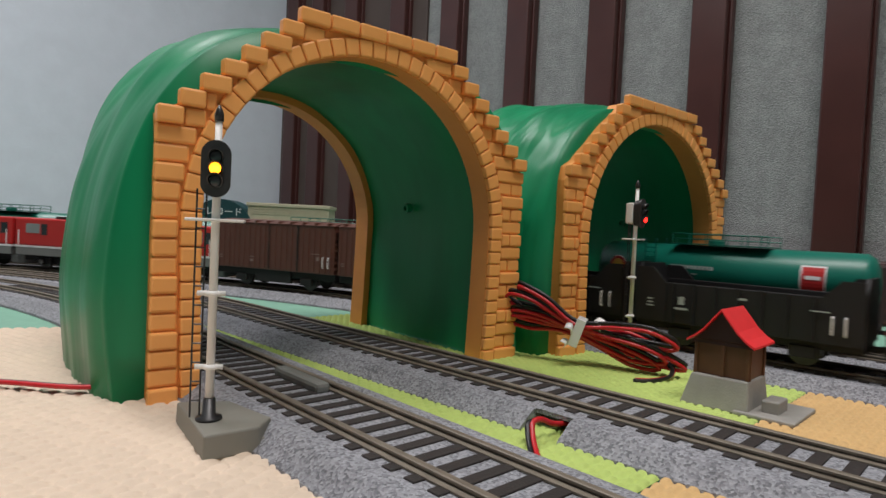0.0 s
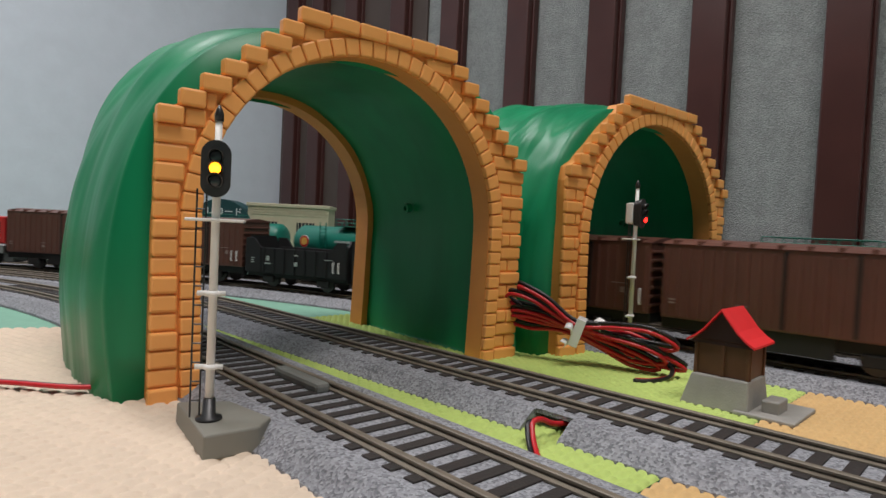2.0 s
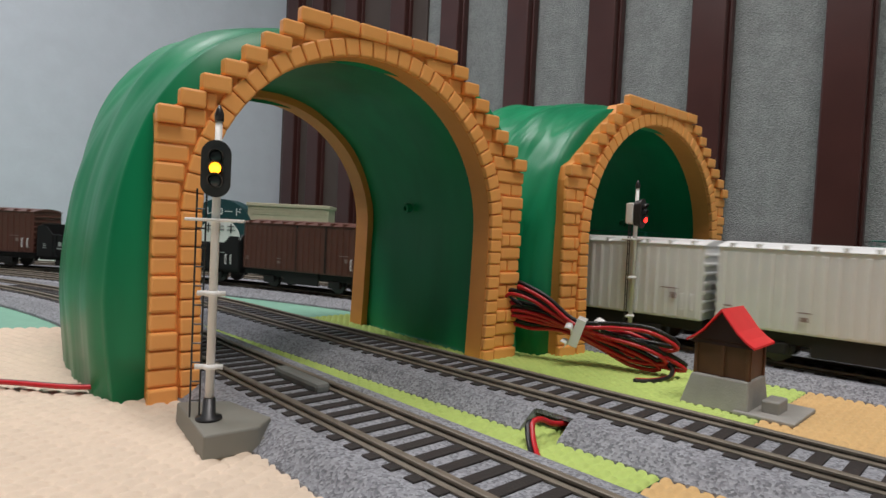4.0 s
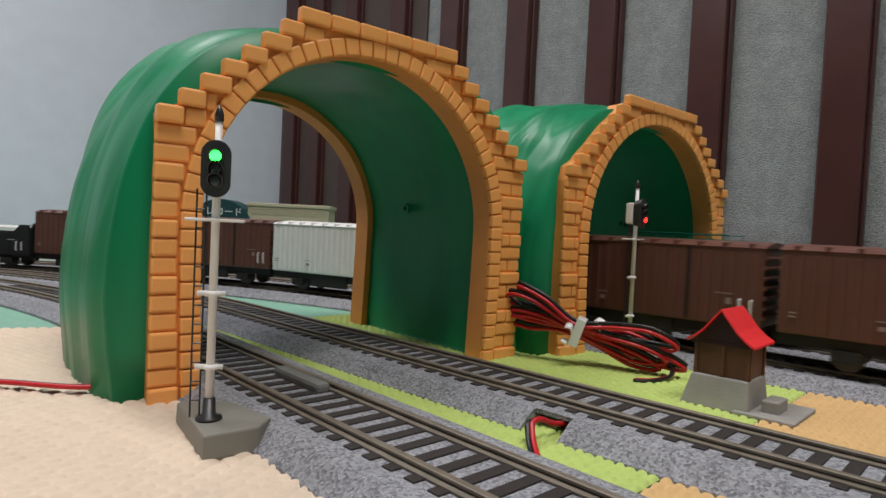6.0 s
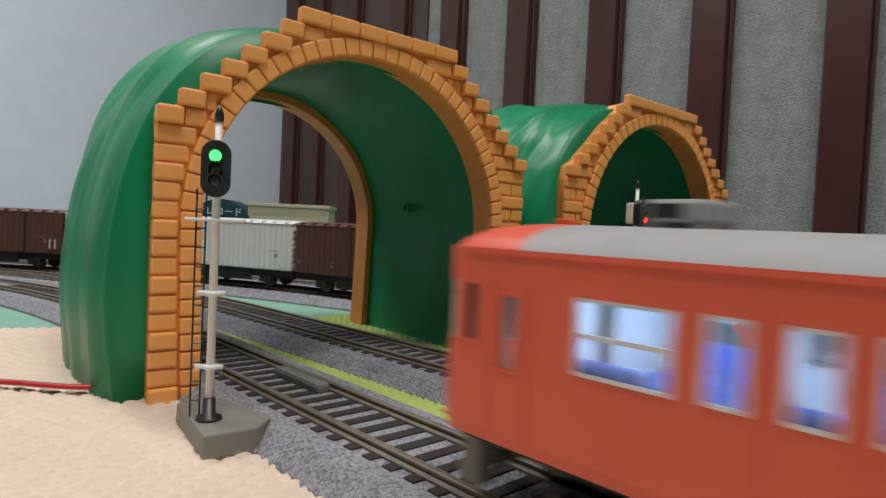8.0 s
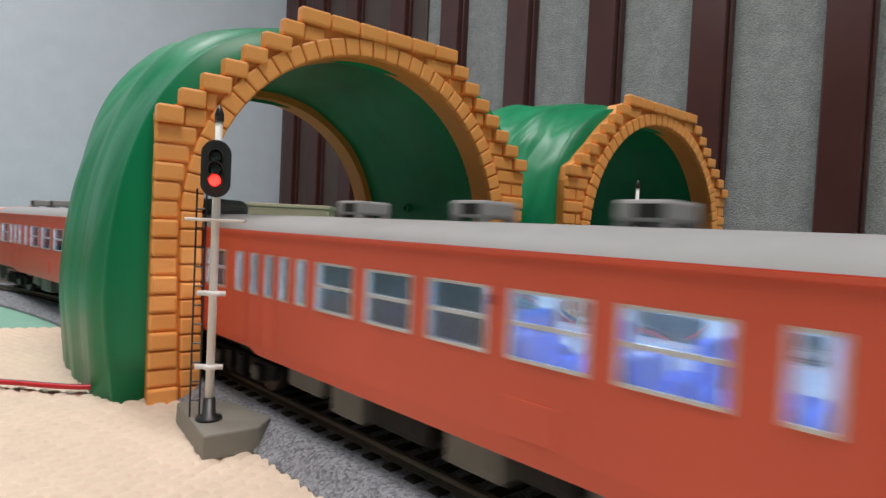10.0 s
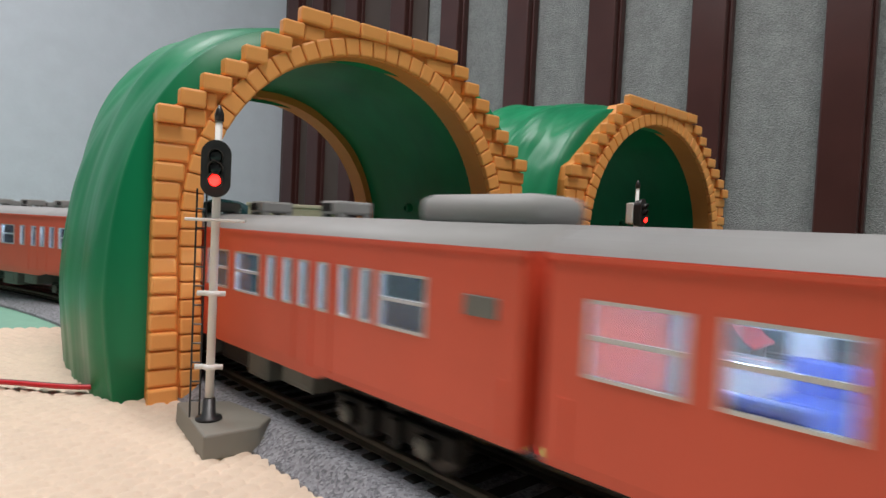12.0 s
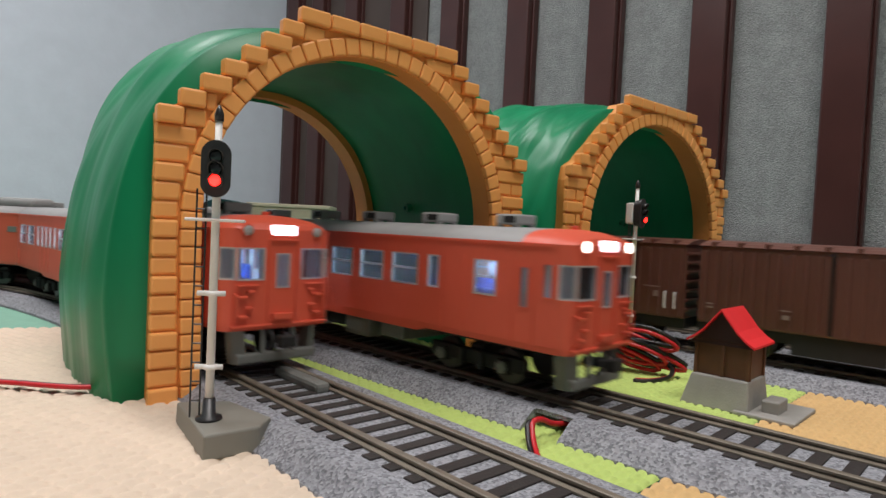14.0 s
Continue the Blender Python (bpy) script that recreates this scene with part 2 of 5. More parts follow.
tagged(ceil, "plain white papered ceiling", "ceiling", kind="structure")
floor = part("floor", boxes((-5.3, 0.1, -0.1, 5.4, -0.83, -0.75)), BROWN_WOOD)
floor.matrix_world = frame_of(CORNER, -SLAT_D, SLAT_N) @ Matrix.Translation((5.2, 0, 0))
tagged(floor, "dark brown wooden room floor", "floor", kind="structure")


def slat(i, w, deep):
    ob = part("slat", boxes((-w, 0, 0, deep, 0.0, 1.94), (-w - 0.007, -w + 0.002, 0, deep * 0.55, 0.0, 1.94), bev=0.004), MAROON)
    ob.matrix_world = frame_of(SLAT_O + SLAT_D * i, SLAT_D, SLAT_N)
    tagged(ob, "upright glossy maroon wooden slat on felt wall", "slat", "wall slats", "structure")


SLAT_U0, SLAT_STEP, SLAT_W = -0.042, 0.273, 0.078
for u in [SLAT_U0 + k * SLAT_STEP for k in range(-11, 5)] + [1.30, 1.565, 1.785, 1.965]:
    slat(u, SLAT_W, 0.045)
rail_ob = part("trim", boxes((-3.1, 2.0, 0.001, 0.06, 0.0, 0.03), bev=0.004), MAROON)
rail_ob.matrix_world = frame_of(SLAT_O, SLAT_D, SLAT_N)
tagged(rail_ob, "maroon base trim of slatted wall", "trim", kind="structure")

panel = part("brown_panel", boxes((1.145, 2.03, 0.001, 0.012, 0.03, 1.94), bev=0.002), BROWN_PANEL)
panel.matrix_world = frame_of(SLAT_O, SLAT_D, SLAT_N)
tagged(panel, "dark brown wooden panel between the slats", "panel", kind="structure")
# A maroon board; the darker gable wood puts its shade into the colour.
board = part("base_board", boxes((-1.0, 1.6, 0.0, 0.012, 0.0, 0.0415), bev=0.002), DARK_WOOD)
board.matrix_world = frame_of(Vector((0.30, 0.42, 0.0)), SLAT_D, SLAT_N)
tagged(board, "maroon board along the table edge, darkened for shade", "board", kind="structure")

# ---- table and mats ----
table = part("ground", boxes((-1.05, 3.35, -0.9, 1.75, -0.03, 0.0)), TEAL)
table.matrix_world = frame_of(SLAT_O + SLAT_N * 0.03, -SLAT_D, SLAT_N) @ Matrix.Translation((-1.0, 0.9, 0))
tagged(table, "teal green felt covered layout table", "table", kind="structure")


def woven(name, m, x0, x1, y0, y1, cell, high, material, label, keep=None):
    """A woven mat: a basket weave of real relief."""
    nx, ny = int((x1 - x0) / cell * 4), int((y1 - y0) / cell * 4)
    i, j = np.meshgrid(np.arange(nx + 1), np.arange(ny + 1), indexing="ij")
    xs, ys = x0 + i * cell / 4, y0 + j * cell / 4
    u, v = (i / 6 + 0.5 * ((j // 4) % 2)) % 1, (j % 4) / 4
    zs = 0.0004 + high * np.abs(np.sin(np.pi * u)) ** 0.4 * np.abs(np.sin(np.pi * v)) ** 0.4
    verts = np.stack([xs, ys, zs], -1).reshape(-1, 3)
    i, j = np.meshgrid(np.arange(nx), np.arange(ny), indexing="ij")
    a = (i * (ny + 1) + j).ravel()
    faces = np.stack([a, a + ny + 1, a + ny + 2, a + 1], 1)
    if keep:
        w = np.array(m)
        wx, wy = w[0, 0] * verts[:, 0] + w[0, 1] * verts[:, 1] + w[0, 3], w[1, 0] * verts[:, 0] + w[1, 1] * verts[:, 1] + w[1, 3]
        faces = faces[keep(wx, wy)[faces[:, 0]]]
    ob = put(name, mesh_of(name, verts.tolist(), faces.tolist(), material, True))
    ob.matrix_world = m
    return tagged(ob, label, "mat", kind="structure")


A1, A2 = -0.7467, -0.7957
ALONG2 = Vector((math.sin(A2), math.cos(A2), 0))
ACROSS2 = Vector((math.cos(A2), -math.sin(A2), 0))
FIELD = Matrix(((ACROSS2.x, ALONG2.x, 0, -0.1459), (ACROSS2.y, ALONG2.y, 0, 0.35), (0, 0, 1, 0), (0, 0, 0, 1)))
woven("lime_mat", FIELD, -0.062, 0.110, -0.295, -0.075, 0.0026, 0.0009, LIME, "lime green woven mat under the tracks")
woven("ochre_mat", FIELD, -0.062, 0.25, -0.62, -0.2955, 0.0028, 0.0010, OCHRE, "ochre woven mat under the tracks")
woven("tan_mat", Matrix.Translation((-0.184, 0.2525, 0)) @ pose(0, 0, 0, 0, 0, 23), -0.16, 0.42, -0.36, 0.0, 0.0030, 0.0010, TAN, "cream tan woven table mat",
      lambda x, y: (x + 0.2107) * math.cos(A1) - (y - 0.35) * math.sin(A1) < -0.012)

# ---- tracks ----
RAIL_TOP = 0.0076


class Line:
    """A centre line: straight, then a curve. Heading from +Y towards +X."""

    def __init__(self, x, y, heading, straight, radius):
        self.x, self.y, self.h, self.s, self.r = x, y, heading, straight, radius

    def at(self, u):
        d = min(u, self.s)
        x, y, a = self.x + math.sin(self.h) * d, self.y + math.cos(self.h) * d, self.h
        if u > self.s:
            b = a - (u - self.s) / self.r
            x -= self.r * (math.cos(a) - math.cos(b))
            y -= self.r * (math.sin(b) - math.sin(a))
            a = b
        return x, y, a

    def place(self, u, off=0.0, z=0.0):
        x, y, a = self.at(u)
        return Vector((x + math.cos(a) * off, y - math.sin(a) * off, z))

    def car(self, u, wheelbase, z=RAIL_TOP):
        p, q = self.place(u - wheelbase / 2, 0, z), self.place(u + wheelbase / 2, 0, z)
        d = q - p
        m = (p + q) / 2
        return pose(m.x, m.y, m.z, 0, 0, -math.degrees(math.atan2(d.x, d.y)))


TRACK_1 = Line(0.2987, -0.2005, A1, 0.62, 0.50)
TRACK_2 = Line(0.4256, -0.2098, A2, 0.74, 0.48)
TRACK_3 = Line(0.6530, -0.2350, -0.835, 0.80, 0.63)
TRACK_4 = Line(0.6866, -0.1979, -0.835, 0.80, 0.68)


def sweep(line, prof, u0, u1, step):
    n = int((u1 - u0) / step) + 1
    verts, faces, k = [], [], len(prof)
    for i in range(n + 1):
        u = u0 + (u1 - u0) * i / n
        verts += [line.place(u, x, z) for x, z in prof]
    for i in range(n):
        for j in range(k):
            a, b = i * k + j, i * k + (j + 1) % k
            faces.append((a, b, b + k, a + k))
    faces += [tuple(range(k))[::-1], tuple(range(n * k, n * k + k))]
    return verts, faces


SLEEPER_PITCH = 0.0066
bm = boxes((-0.0130, 0.0130, -0.00155, 0.00155, -0.0016, 0.0), bev=0.0002)
SLEEPER_MESH = bpy.data.meshes.new("sleeper")
bm.to_mesh(SLEEPER_MESH)
bm.free()
SLEEPER_MESH.materials.append(SLEEPER)


def track(line, u0, u1, label, s0, s1, notch=None):
    root = empty("railway_track")
    tagged(root, label, "track", "model tracks", "structure")
    top = RAIL_TOP - 0.0019
    # the bed is a moulded strip with a thin upright skirt; notch: where its near side is cut away for a cable
    bed = [(-0.0238, 0.0002), (-0.0236, 0.0012), (-0.0182, top - 0.0007), (-0.0166, top - 0.0002), (0.0166, top - 0.0002), (0.0182, top - 0.0007), (0.0236, 0.0012), (0.0238, 0.0002)]
    cut = [(-0.0105, 0.0002), (-0.0105, top - 0.0016), (-0.0166, top - 0.0014), (-0.0166, top - 0.0002)] + bed[4:]
    spans = [(u0, notch[0], bed), (notch[0], notch[1], cut), (notch[1], u1, bed)] if notch else [(u0, u1, bed)]
    for a, b, prof in spans:
        v, f = sweep(line, prof, a, b, 0.02)
        put("ballast_bed", mesh_of("ballast_bed", v, f, BALLAST), root, None, "grey granular ballast bed")
    for x in (-0.0087, 0.0087):
        w = 0.00085
        prof = [(x - 2 * w, top), (x - 2 * w, top + 0.0004), (x - 0.5 * w, top + 0.0008), (x - 0.5 * w, RAIL_TOP - 0.0009), (x - w, RAIL_TOP - 0.0007), (x - w, RAIL_TOP - 0.0002), (x - 0.7 * w, RAIL_TOP),
                (x + 0.7 * w, RAIL_TOP), (x + w, RAIL_TOP - 0.0002), (x + w, RAIL_TOP - 0.0007), (x + 0.5 * w, RAIL_TOP - 0.0009), (x + 0.5 * w, top + 0.0008), (x + 2 * w, top + 0.0004), (x + 2 * w, top)]
        v, f = sweep(line, prof[::-1], u0, u1, 0.02)
        put("rail", mesh_of("rail", v, f, RAIL), root, None, "weathered brown metal rail")
    n = int((s1 - s0) / SLEEPER_PITCH)
    for i in range(n):
        x, y, a = line.at(s0 + i * SLEEPER_PITCH)
        put("sleeper", SLEEPER_MESH, root, pose(x, y, top + 0.0002, 0, 0, -math.degrees(a)))
    return root


# ---- tunnels ----
COURSE, STEP_IN = 0.00505, 0.00557
T_W, T_SIDE, T_TOP, T_LONG = 0.1394, 16 * COURSE, 23 * COURSE, 0.100
C_X, A_R, A_Z = 0.0697, 0.0545, 0.0512
RING, LEAN = 0.0058, 0.0015
SHIFT = [0.0]


def lean_in(z):
    """How far the legs of the arch draw together towards the ground."""
    return LEAN * max(0.0, (A_Z - z) / A_Z) ** 1.5


def arch_pt(k, r):
    """k from 0 (left foot) over the crown (0.5) to 1 (right foot)."""
    leg = A_Z
    arc = math.pi * A_R
    mid = C_X + SHIFT[0]
    s = k * (2 * leg + arc)
    if s < leg:
        return mid - r + lean_in(s), s
    if s < leg + arc:
        t = math.pi - (s - leg) / A_R
        return mid + r * math.cos(t), A_Z + r * math.sin(t)
    return mid + r - lean_in(leg - (s - leg - arc)), leg - (s - leg - arc)


def brick_mesh(w, h, d, name="brick"):
    bm = boxes((-w / 2, w / 2, 0, d, 0, h), bev=0.0007)
    me = bpy.data.meshes.new(name)
    bm.to_mesh(me)
    bm.free()
    me.materials.append(ORANGE)
    return me


def outline_half(z):
    """Half width of the stepped face at height z."""
    half = T_W / 2
    if z < T_SIDE - 1e-4:
        return half
    return half - STEP_IN * (int((z - T_SIDE + 1e-4) / COURSE) + 1)


def tunnel(m, label, groove, shift):
    SHIFT[0] = shift
    root = empty("toy_tunnel", m)
    tagged(root, label, "tunnel", "toy tunnels")
    # backing plate of the face with the arch opening
    for y0, y1, name in ((0.0, 0.009, "portal_face"), (T_LONG - 0.011, T_LONG, "rear_portal")):
        n = 64
        inner = [arch_pt(i / n, A_R) for i in range(n + 1)]
        outer = []
        hs = []
        for x, z in inner:
            dx, dz = x - C_X, max(z - A_Z, 0)
            ox, oz = C_X + (T_W / 2 - 0.001) * (1 if dx > 0 else -1), z
            if z > A_Z:
                t = math.atan2(dz, dx)
                r = 0.055
                for q in range(60):
                    zz = A_Z + r * math.sin(t)
                    half = T_W / 2 - 0.0015 if zz < T_SIDE - 0.001 else T_W / 2 - STEP_IN - 0.0006 - (zz - T_SIDE) * STEP_IN / COURSE
                    if abs(r * math.cos(t)) >= half or zz > T_TOP - 0.0030:
                        break
                    r += 0.0008
                ox, oz = C_X + r * math.cos(t), A_Z + r * math.sin(t)
            outer.append((ox, oz))
        verts = [(x, y, z) for y in (y0, y1) for ring in (inner, outer) for x, z in ring]
        k = n + 1
        faces = []
        for i in range(n):
            faces += [(i, i + 1, k + i + 1, k + i), (2 * k + i, 3 * k + i, 3 * k + i + 1, 2 * k + i + 1), (i, 2 * k + i, 2 * k + i + 1, i + 1), (k + i, k + i + 1, 3 * k + i + 1, 3 * k + i)]
        faces += [(0, k, 3 * k, 2 * k), (k - 1, 3 * k - 1, 4 * k - 1, 2 * k - 1)]
        put(name, mesh_of(name, verts, faces, ORANGE_JOINT), root, None, "moulded orange plastic portal with arched opening")
    # voussoirs round the arch
    count = 57
    for i in range(count):
        k0, k1 = (i + 0.03) / count, (i + 0.97) / count
        p = [arch_pt(k0, A_R + 0.0002), arch_pt(k1, A_R + 0.0002), arch_pt(k1, A_R + RING), arch_pt(k0, A_R + RING)]
        cx, cz = sum(q[0] for q in p) / 4, sum(q[1] for q in p) / 4
        bm = bmesh.new()
        fr = [bm.verts.new((x - cx, -0.0019, z - cz)) for x, z in p]
        bk = [bm.verts.new((x - cx, 0.0005, z - cz)) for x, z in p]
        bm.faces.new(fr)
        bm.faces.new(bk[::-1])
        for j in range(4):
            bm.faces.new((fr[j], bk[j], bk[(j + 1) % 4], fr[(j + 1) % 4]))
        bmesh.ops.recalc_face_normals(bm, faces=bm.faces[:])
        bmesh.ops.bevel(bm, geom=[e for e in bm.edges], offset=0.0006, segments=2, affect="EDGES", profile=0.5)
        ob = part("voussoir", bm, ORANGE, root)
        ob.location = (cx, 0, cz)
    # courses of the face
    course = COURSE
    row = 0
    z = 0.0
    while row < 23:
        half = outline_half(z + 0.001)
        hole = 0.0
        zm = z + course * 0.5
        ro = A_R + RING + 0.0003
        if zm < A_Z:
            hole = ro - lean_in(zm)
        elif zm - A_Z < ro:
            hole = math.sqrt(ro * ro - (zm - A_Z) ** 2)
        for sgn in (-1, 1):
            a, b = half, hole + sgn * SHIFT[0] if hole else 0.0
            wide = a - b
            if wide < 0.002:
                continue
            x = a
            first = True
            while x > b + 0.0012:
                w = 0.0125 if row % 2 == 0 else (0.0068 if first else 0.0095)
                if row >= 15:
                    w = 0.0072 if first else 0.0100
                if row == 22:
                    w = half / 3
                if x - w < b + 0.003:
                    w = x - b
                proud = 0.0028 if (row == 22 or (first and row >= 15)) else 0.0011 + 0.0004 * ((row * 7 + int(x * 900)) % 3 - 1)
                key = (round(w, 4), round(proud, 4))
                if key not in BRICKS:
                    BRICKS[key] = brick_mesh(w - 0.0004, course - 0.0004, proud + 0.001)
                cx = C_X + sgn * (x - w / 2)
                put("brick", BRICKS[key], root, Matrix.Translation((cx, -proud, z + 0.0002)))
                x -= w
                first = False
        z += course
        row += 1
    # green hill shell, outside and inside
    nv, nk = 84, 96
    verts, faces = [], []
    for i in range(nv + 1):
        v = i / nv
        y = (0.0045 if i == 1 else 0.006 + v * (T_LONG - 0.012))
        bulge = -0.007 if i in (0, nv) else 0.0125 + 0.0045 * min(1, v / 0.25) ** 0.7 * min(1, (1 - v) / 0.25)
        for j in range(nk + 1):
            k = j / nk
            t = math.pi * (1 - k)
            c, s = math.cos(t), math.sin(t)
            half = T_W / 2 - 0.0035 + bulge
            top = T_TOP - (0.0120 if i in (0, nv) else 0.0045) + 0.0075 * math.sin(math.pi * v)
            x = C_X + math.copysign(abs(c) ** 0.62, c) * (half - bulge * 0.22 * abs(s))
            zz = top * abs(s) ** 0.60
            x -= math.copysign(0.0028 * max(0.0, 1 - zz / 0.028), c) if i not in (0, nv) else 0
            fold = noise.noise(Vector((k * 4, v * 4.5, 3.1))) * 0.0034 + noise.noise(Vector((k * 6, v * 9 + k * 3, 7.7))) * 0.0011 + noise.noise(Vector((k * 22, v * 34 + k * 18, 1.7))) * 0.0008 * groove
            fold *= min(1, 0.35 + v / 0.12) * min(1, 0.35 + (1 - v) / 0.12) * (0 if i in (0, nv) else 1)
            verts.append((x + c * fold, y, max(0.0, zz + s * fold)))
    q = nk + 1
    for i in range(nv):
        for j in range(nk):
            a = i * q + j
            faces.append((a, a + 1, a + q + 1, a + q))
    base = len(verts)
    for i in range(nv + 1):
        v = i / nv
        y = 0.006 + v * (T_LONG - 0.012)
        for j in range(nk + 1):
            x, zz = arch_pt(j / nk, A_R + 0.0034)
            f = noise.noise(Vector((j / nk * 12, v * 2.5, 11))) * 0.0009
            verts.append((x + f * (1 if x < C_X else -1), y, max(0.0, zz - abs(f))))
    for i in range(nv):
        for j in range(nk):
            a = base + i * q + j
            faces.append((a, a + q, a + q + 1, a + 1))
    for i in range(nv):
        for j in (0, nk):
            a, b = i * q + j, base + i * q + j
            faces.append((a, a + q, b + q, b))
    put("hill_shell", mesh_of("hill_shell", verts, faces, GREEN, True), root, None, "glossy green plastic hill with moulded ridges")
    for y, k in ((0.055, 0.78), (0.03, 0.33)):
        x, z = arch_pt(k, A_R + 0.001)
        bm = bmesh.new()
        lathe(bm, [(0.0022, -0.001), (0.0022, 0.0016), (0.0012, 0.0016), (0.0010, 0.0006)], Matrix.Translation((x, y, z)) @ Vector((C_X - x, 0, A_Z - z)).to_track_quat("Z", "Y").to_matrix().to_4x4(), 14)
        part("stud", bm, GREEN, root)
    return root


BRICKS = {}
TUNNEL_1 = Matrix.Translation((-0.0773, 0.1594, 0)) @ pose(0, 0, 0, 0, 0, math.degrees(0.6812))
TUNNEL_2 = Matrix.Translation((0.0490, 0.2500, 0)) @ pose(0, 0, 0, 0, 0, math.degrees(0.70))

track(TRACK_1, -1.15, 1.65, "dark sleepered model track on grey ballast, nearest straight", 0.30, 0.80)
track(TRACK_2, -0.2, 1.9, "dark sleepered model track on grey ballast between two others", 0.33, 1.0, (0.531, 0.5425))
track(TRACK_3, -1.0, 2.5, "dark sleepered model track on grey ballast beside the hut", 0.52, 1.25)
track(TRACK_4, -1.0, 1.8, "dark sleepered model track on grey ballast at the back", 0.60, 1.25)
tunnel(TUNNEL_1, "green hill toy tunnel with orange brick portal over two tracks", 0.25, -0.0022)
tunnel(TUNNEL_2, "green hill toy tunnel with orange brick portal over freight track", 1.0, 0.0010)

# ---- rolling stock ----
CAR_L, HALF = 0.2437, 0.0176


def bogie(parent, y, sides=UNDER_BLACK, wheelbase=0.024):
    b = boxes((-0.0125, -0.0105, y - wheelbase * 0.75, y + wheelbase * 0.75, 0.004, 0.0085), (0.0105, 0.0125, y - wheelbase * 0.75, y + wheelbase * 0.75, 0.004, 0.0085), (-0.011, 0.011, y - 0.003, y + 0.003, 0.005, 0.010), bev=0.0006)
    for x in (-0.0128, 0.0128):
        for k in (-1, 1):
            box(b, x - 0.0012, x + 0.0012, y + k * wheelbase / 2 - 0.002, y + k * wheelbase / 2 + 0.002, 0.0035, 0.0075)
    fr = part("bogie", b, sides, parent, "black plastic bogie frame")
    for x in (-1, 1):
        for k in (-1, 1):
            bm = bmesh.new()
            lathe(bm, [(0.0018, 0.0), (0.0018, 0.0008), (0.0010, 0.0012)], Matrix.Translation((x * 0.0136, y + k * wheelbase / 2, 0.0055)) @ pose(0, 0, 0, 0, 90 * x, 0), 12)
            part("axle_cover", bm, UNDER_GREY, fr)
            bm = bmesh.new()
            rod(bm, (x * 0.0136, y + k * wheelbase * 0.16, 0.0035), (x * 0.0136, y + k * wheelbase * 0.16, 0.0085), 0.0012, 10)
            part("spring", bm, sides, fr)
    for k in (-1, 1):
        for x in (-0.0087, 0.0087):
            bm = bmesh.new()
            s = 1 if x > 0 else -1
            lathe(bm, [(0.0052, -0.0012), (0.0052, 0.0012), (0.0046, 0.0014), (0.0012, 0.0014)], Matrix.Translation((x, y + k * wheelbase / 2, 0.0052)) @ pose(0, 0, 0, 0, 90 * s, 0), 18)
            part("wheel", bm, STEEL, fr, "dark steel wheel")


def shell(outline, zrows, holes, thick):
    """Wall along an outline of (x, y) with rows in z; holes are (s0, s1, z0, z1) along the outline."""
    s = [0.0]
    for a, b in zip(outline, outline[1:]):
        s.append(s[-1] + math.hypot(b[0] - a[0], b[1] - a[1]))
    cuts = sorted(set([round(v, 6) for v in s] + [round(h[i], 6) for h in holes for i in (0, 1)]))
    zc = sorted(set(zrows + [h[i] for h in holes for i in (2, 3)]))

    def at(v):
        for i in range(len(s) - 1):
            if v <= s[i + 1] + 1e-9:
                t = (v - s[i]) / max(1e-9, s[i + 1] - s[i])
                return outline[i][0] + (outline[i + 1][0] - outline[i][0]) * t, outline[i][1] + (outline[i + 1][1] - outline[i][1]) * t
        return outline[-1]

    bm = bmesh.new()
    grid = [[bm.verts.new((*at(c), z)) for z in zc] for c in cuts]
    for i in range(len(cuts) - 1):
        for j in range(len(zc) - 1):
            cm, zm = (cuts[i] + cuts[i + 1]) / 2, (zc[j] + zc[j + 1]) / 2
            if any(h[0] < cm < h[1] and h[2] < zm < h[3] for h in holes):
                continue
            bm.faces.new((grid[i][j], grid[i + 1][j], grid[i + 1][j + 1], grid[i][j + 1]))
    bmesh.ops.delete(bm, geom=[v for v in bm.verts if not v.link_faces], context="VERTS")
    bmesh.ops.recalc_face_normals(bm, faces=bm.faces[:])
    bmesh.ops.solidify(bm, geom=bm.faces[:], thickness=thick)
    return bm, at


def car_outline(cab):
    """From the rear left corner round the front to the rear right corner."""
    f = CAR_L / 2
    pts = [(-HALF, -f + 0.0004), (-HALF, f - 0.0045)]
    if cab:
        for k in range(1, 7):
            t = math.radians(90 * k / 6)
            pts.append((-HALF + 0.0035 * (1 - math.cos(t)), f - 0.0045 + 0.0038 * math.sin(t)))
        pts += [(-0.0055, f), (0.0055, f)]
        for k in range(6, -1, -1):
            t = math.radians(90 * k / 6)
            pts.append((HALF - 0.0035 * (1 - math.cos(t)), f - 0.0045 + 0.0038 * math.sin(t)))
    else:
        pts += [(-HALF, f - 0.0004), (HALF, f - 0.0004)]
    pts.append((HALF, -f + 0.0004))
    return pts


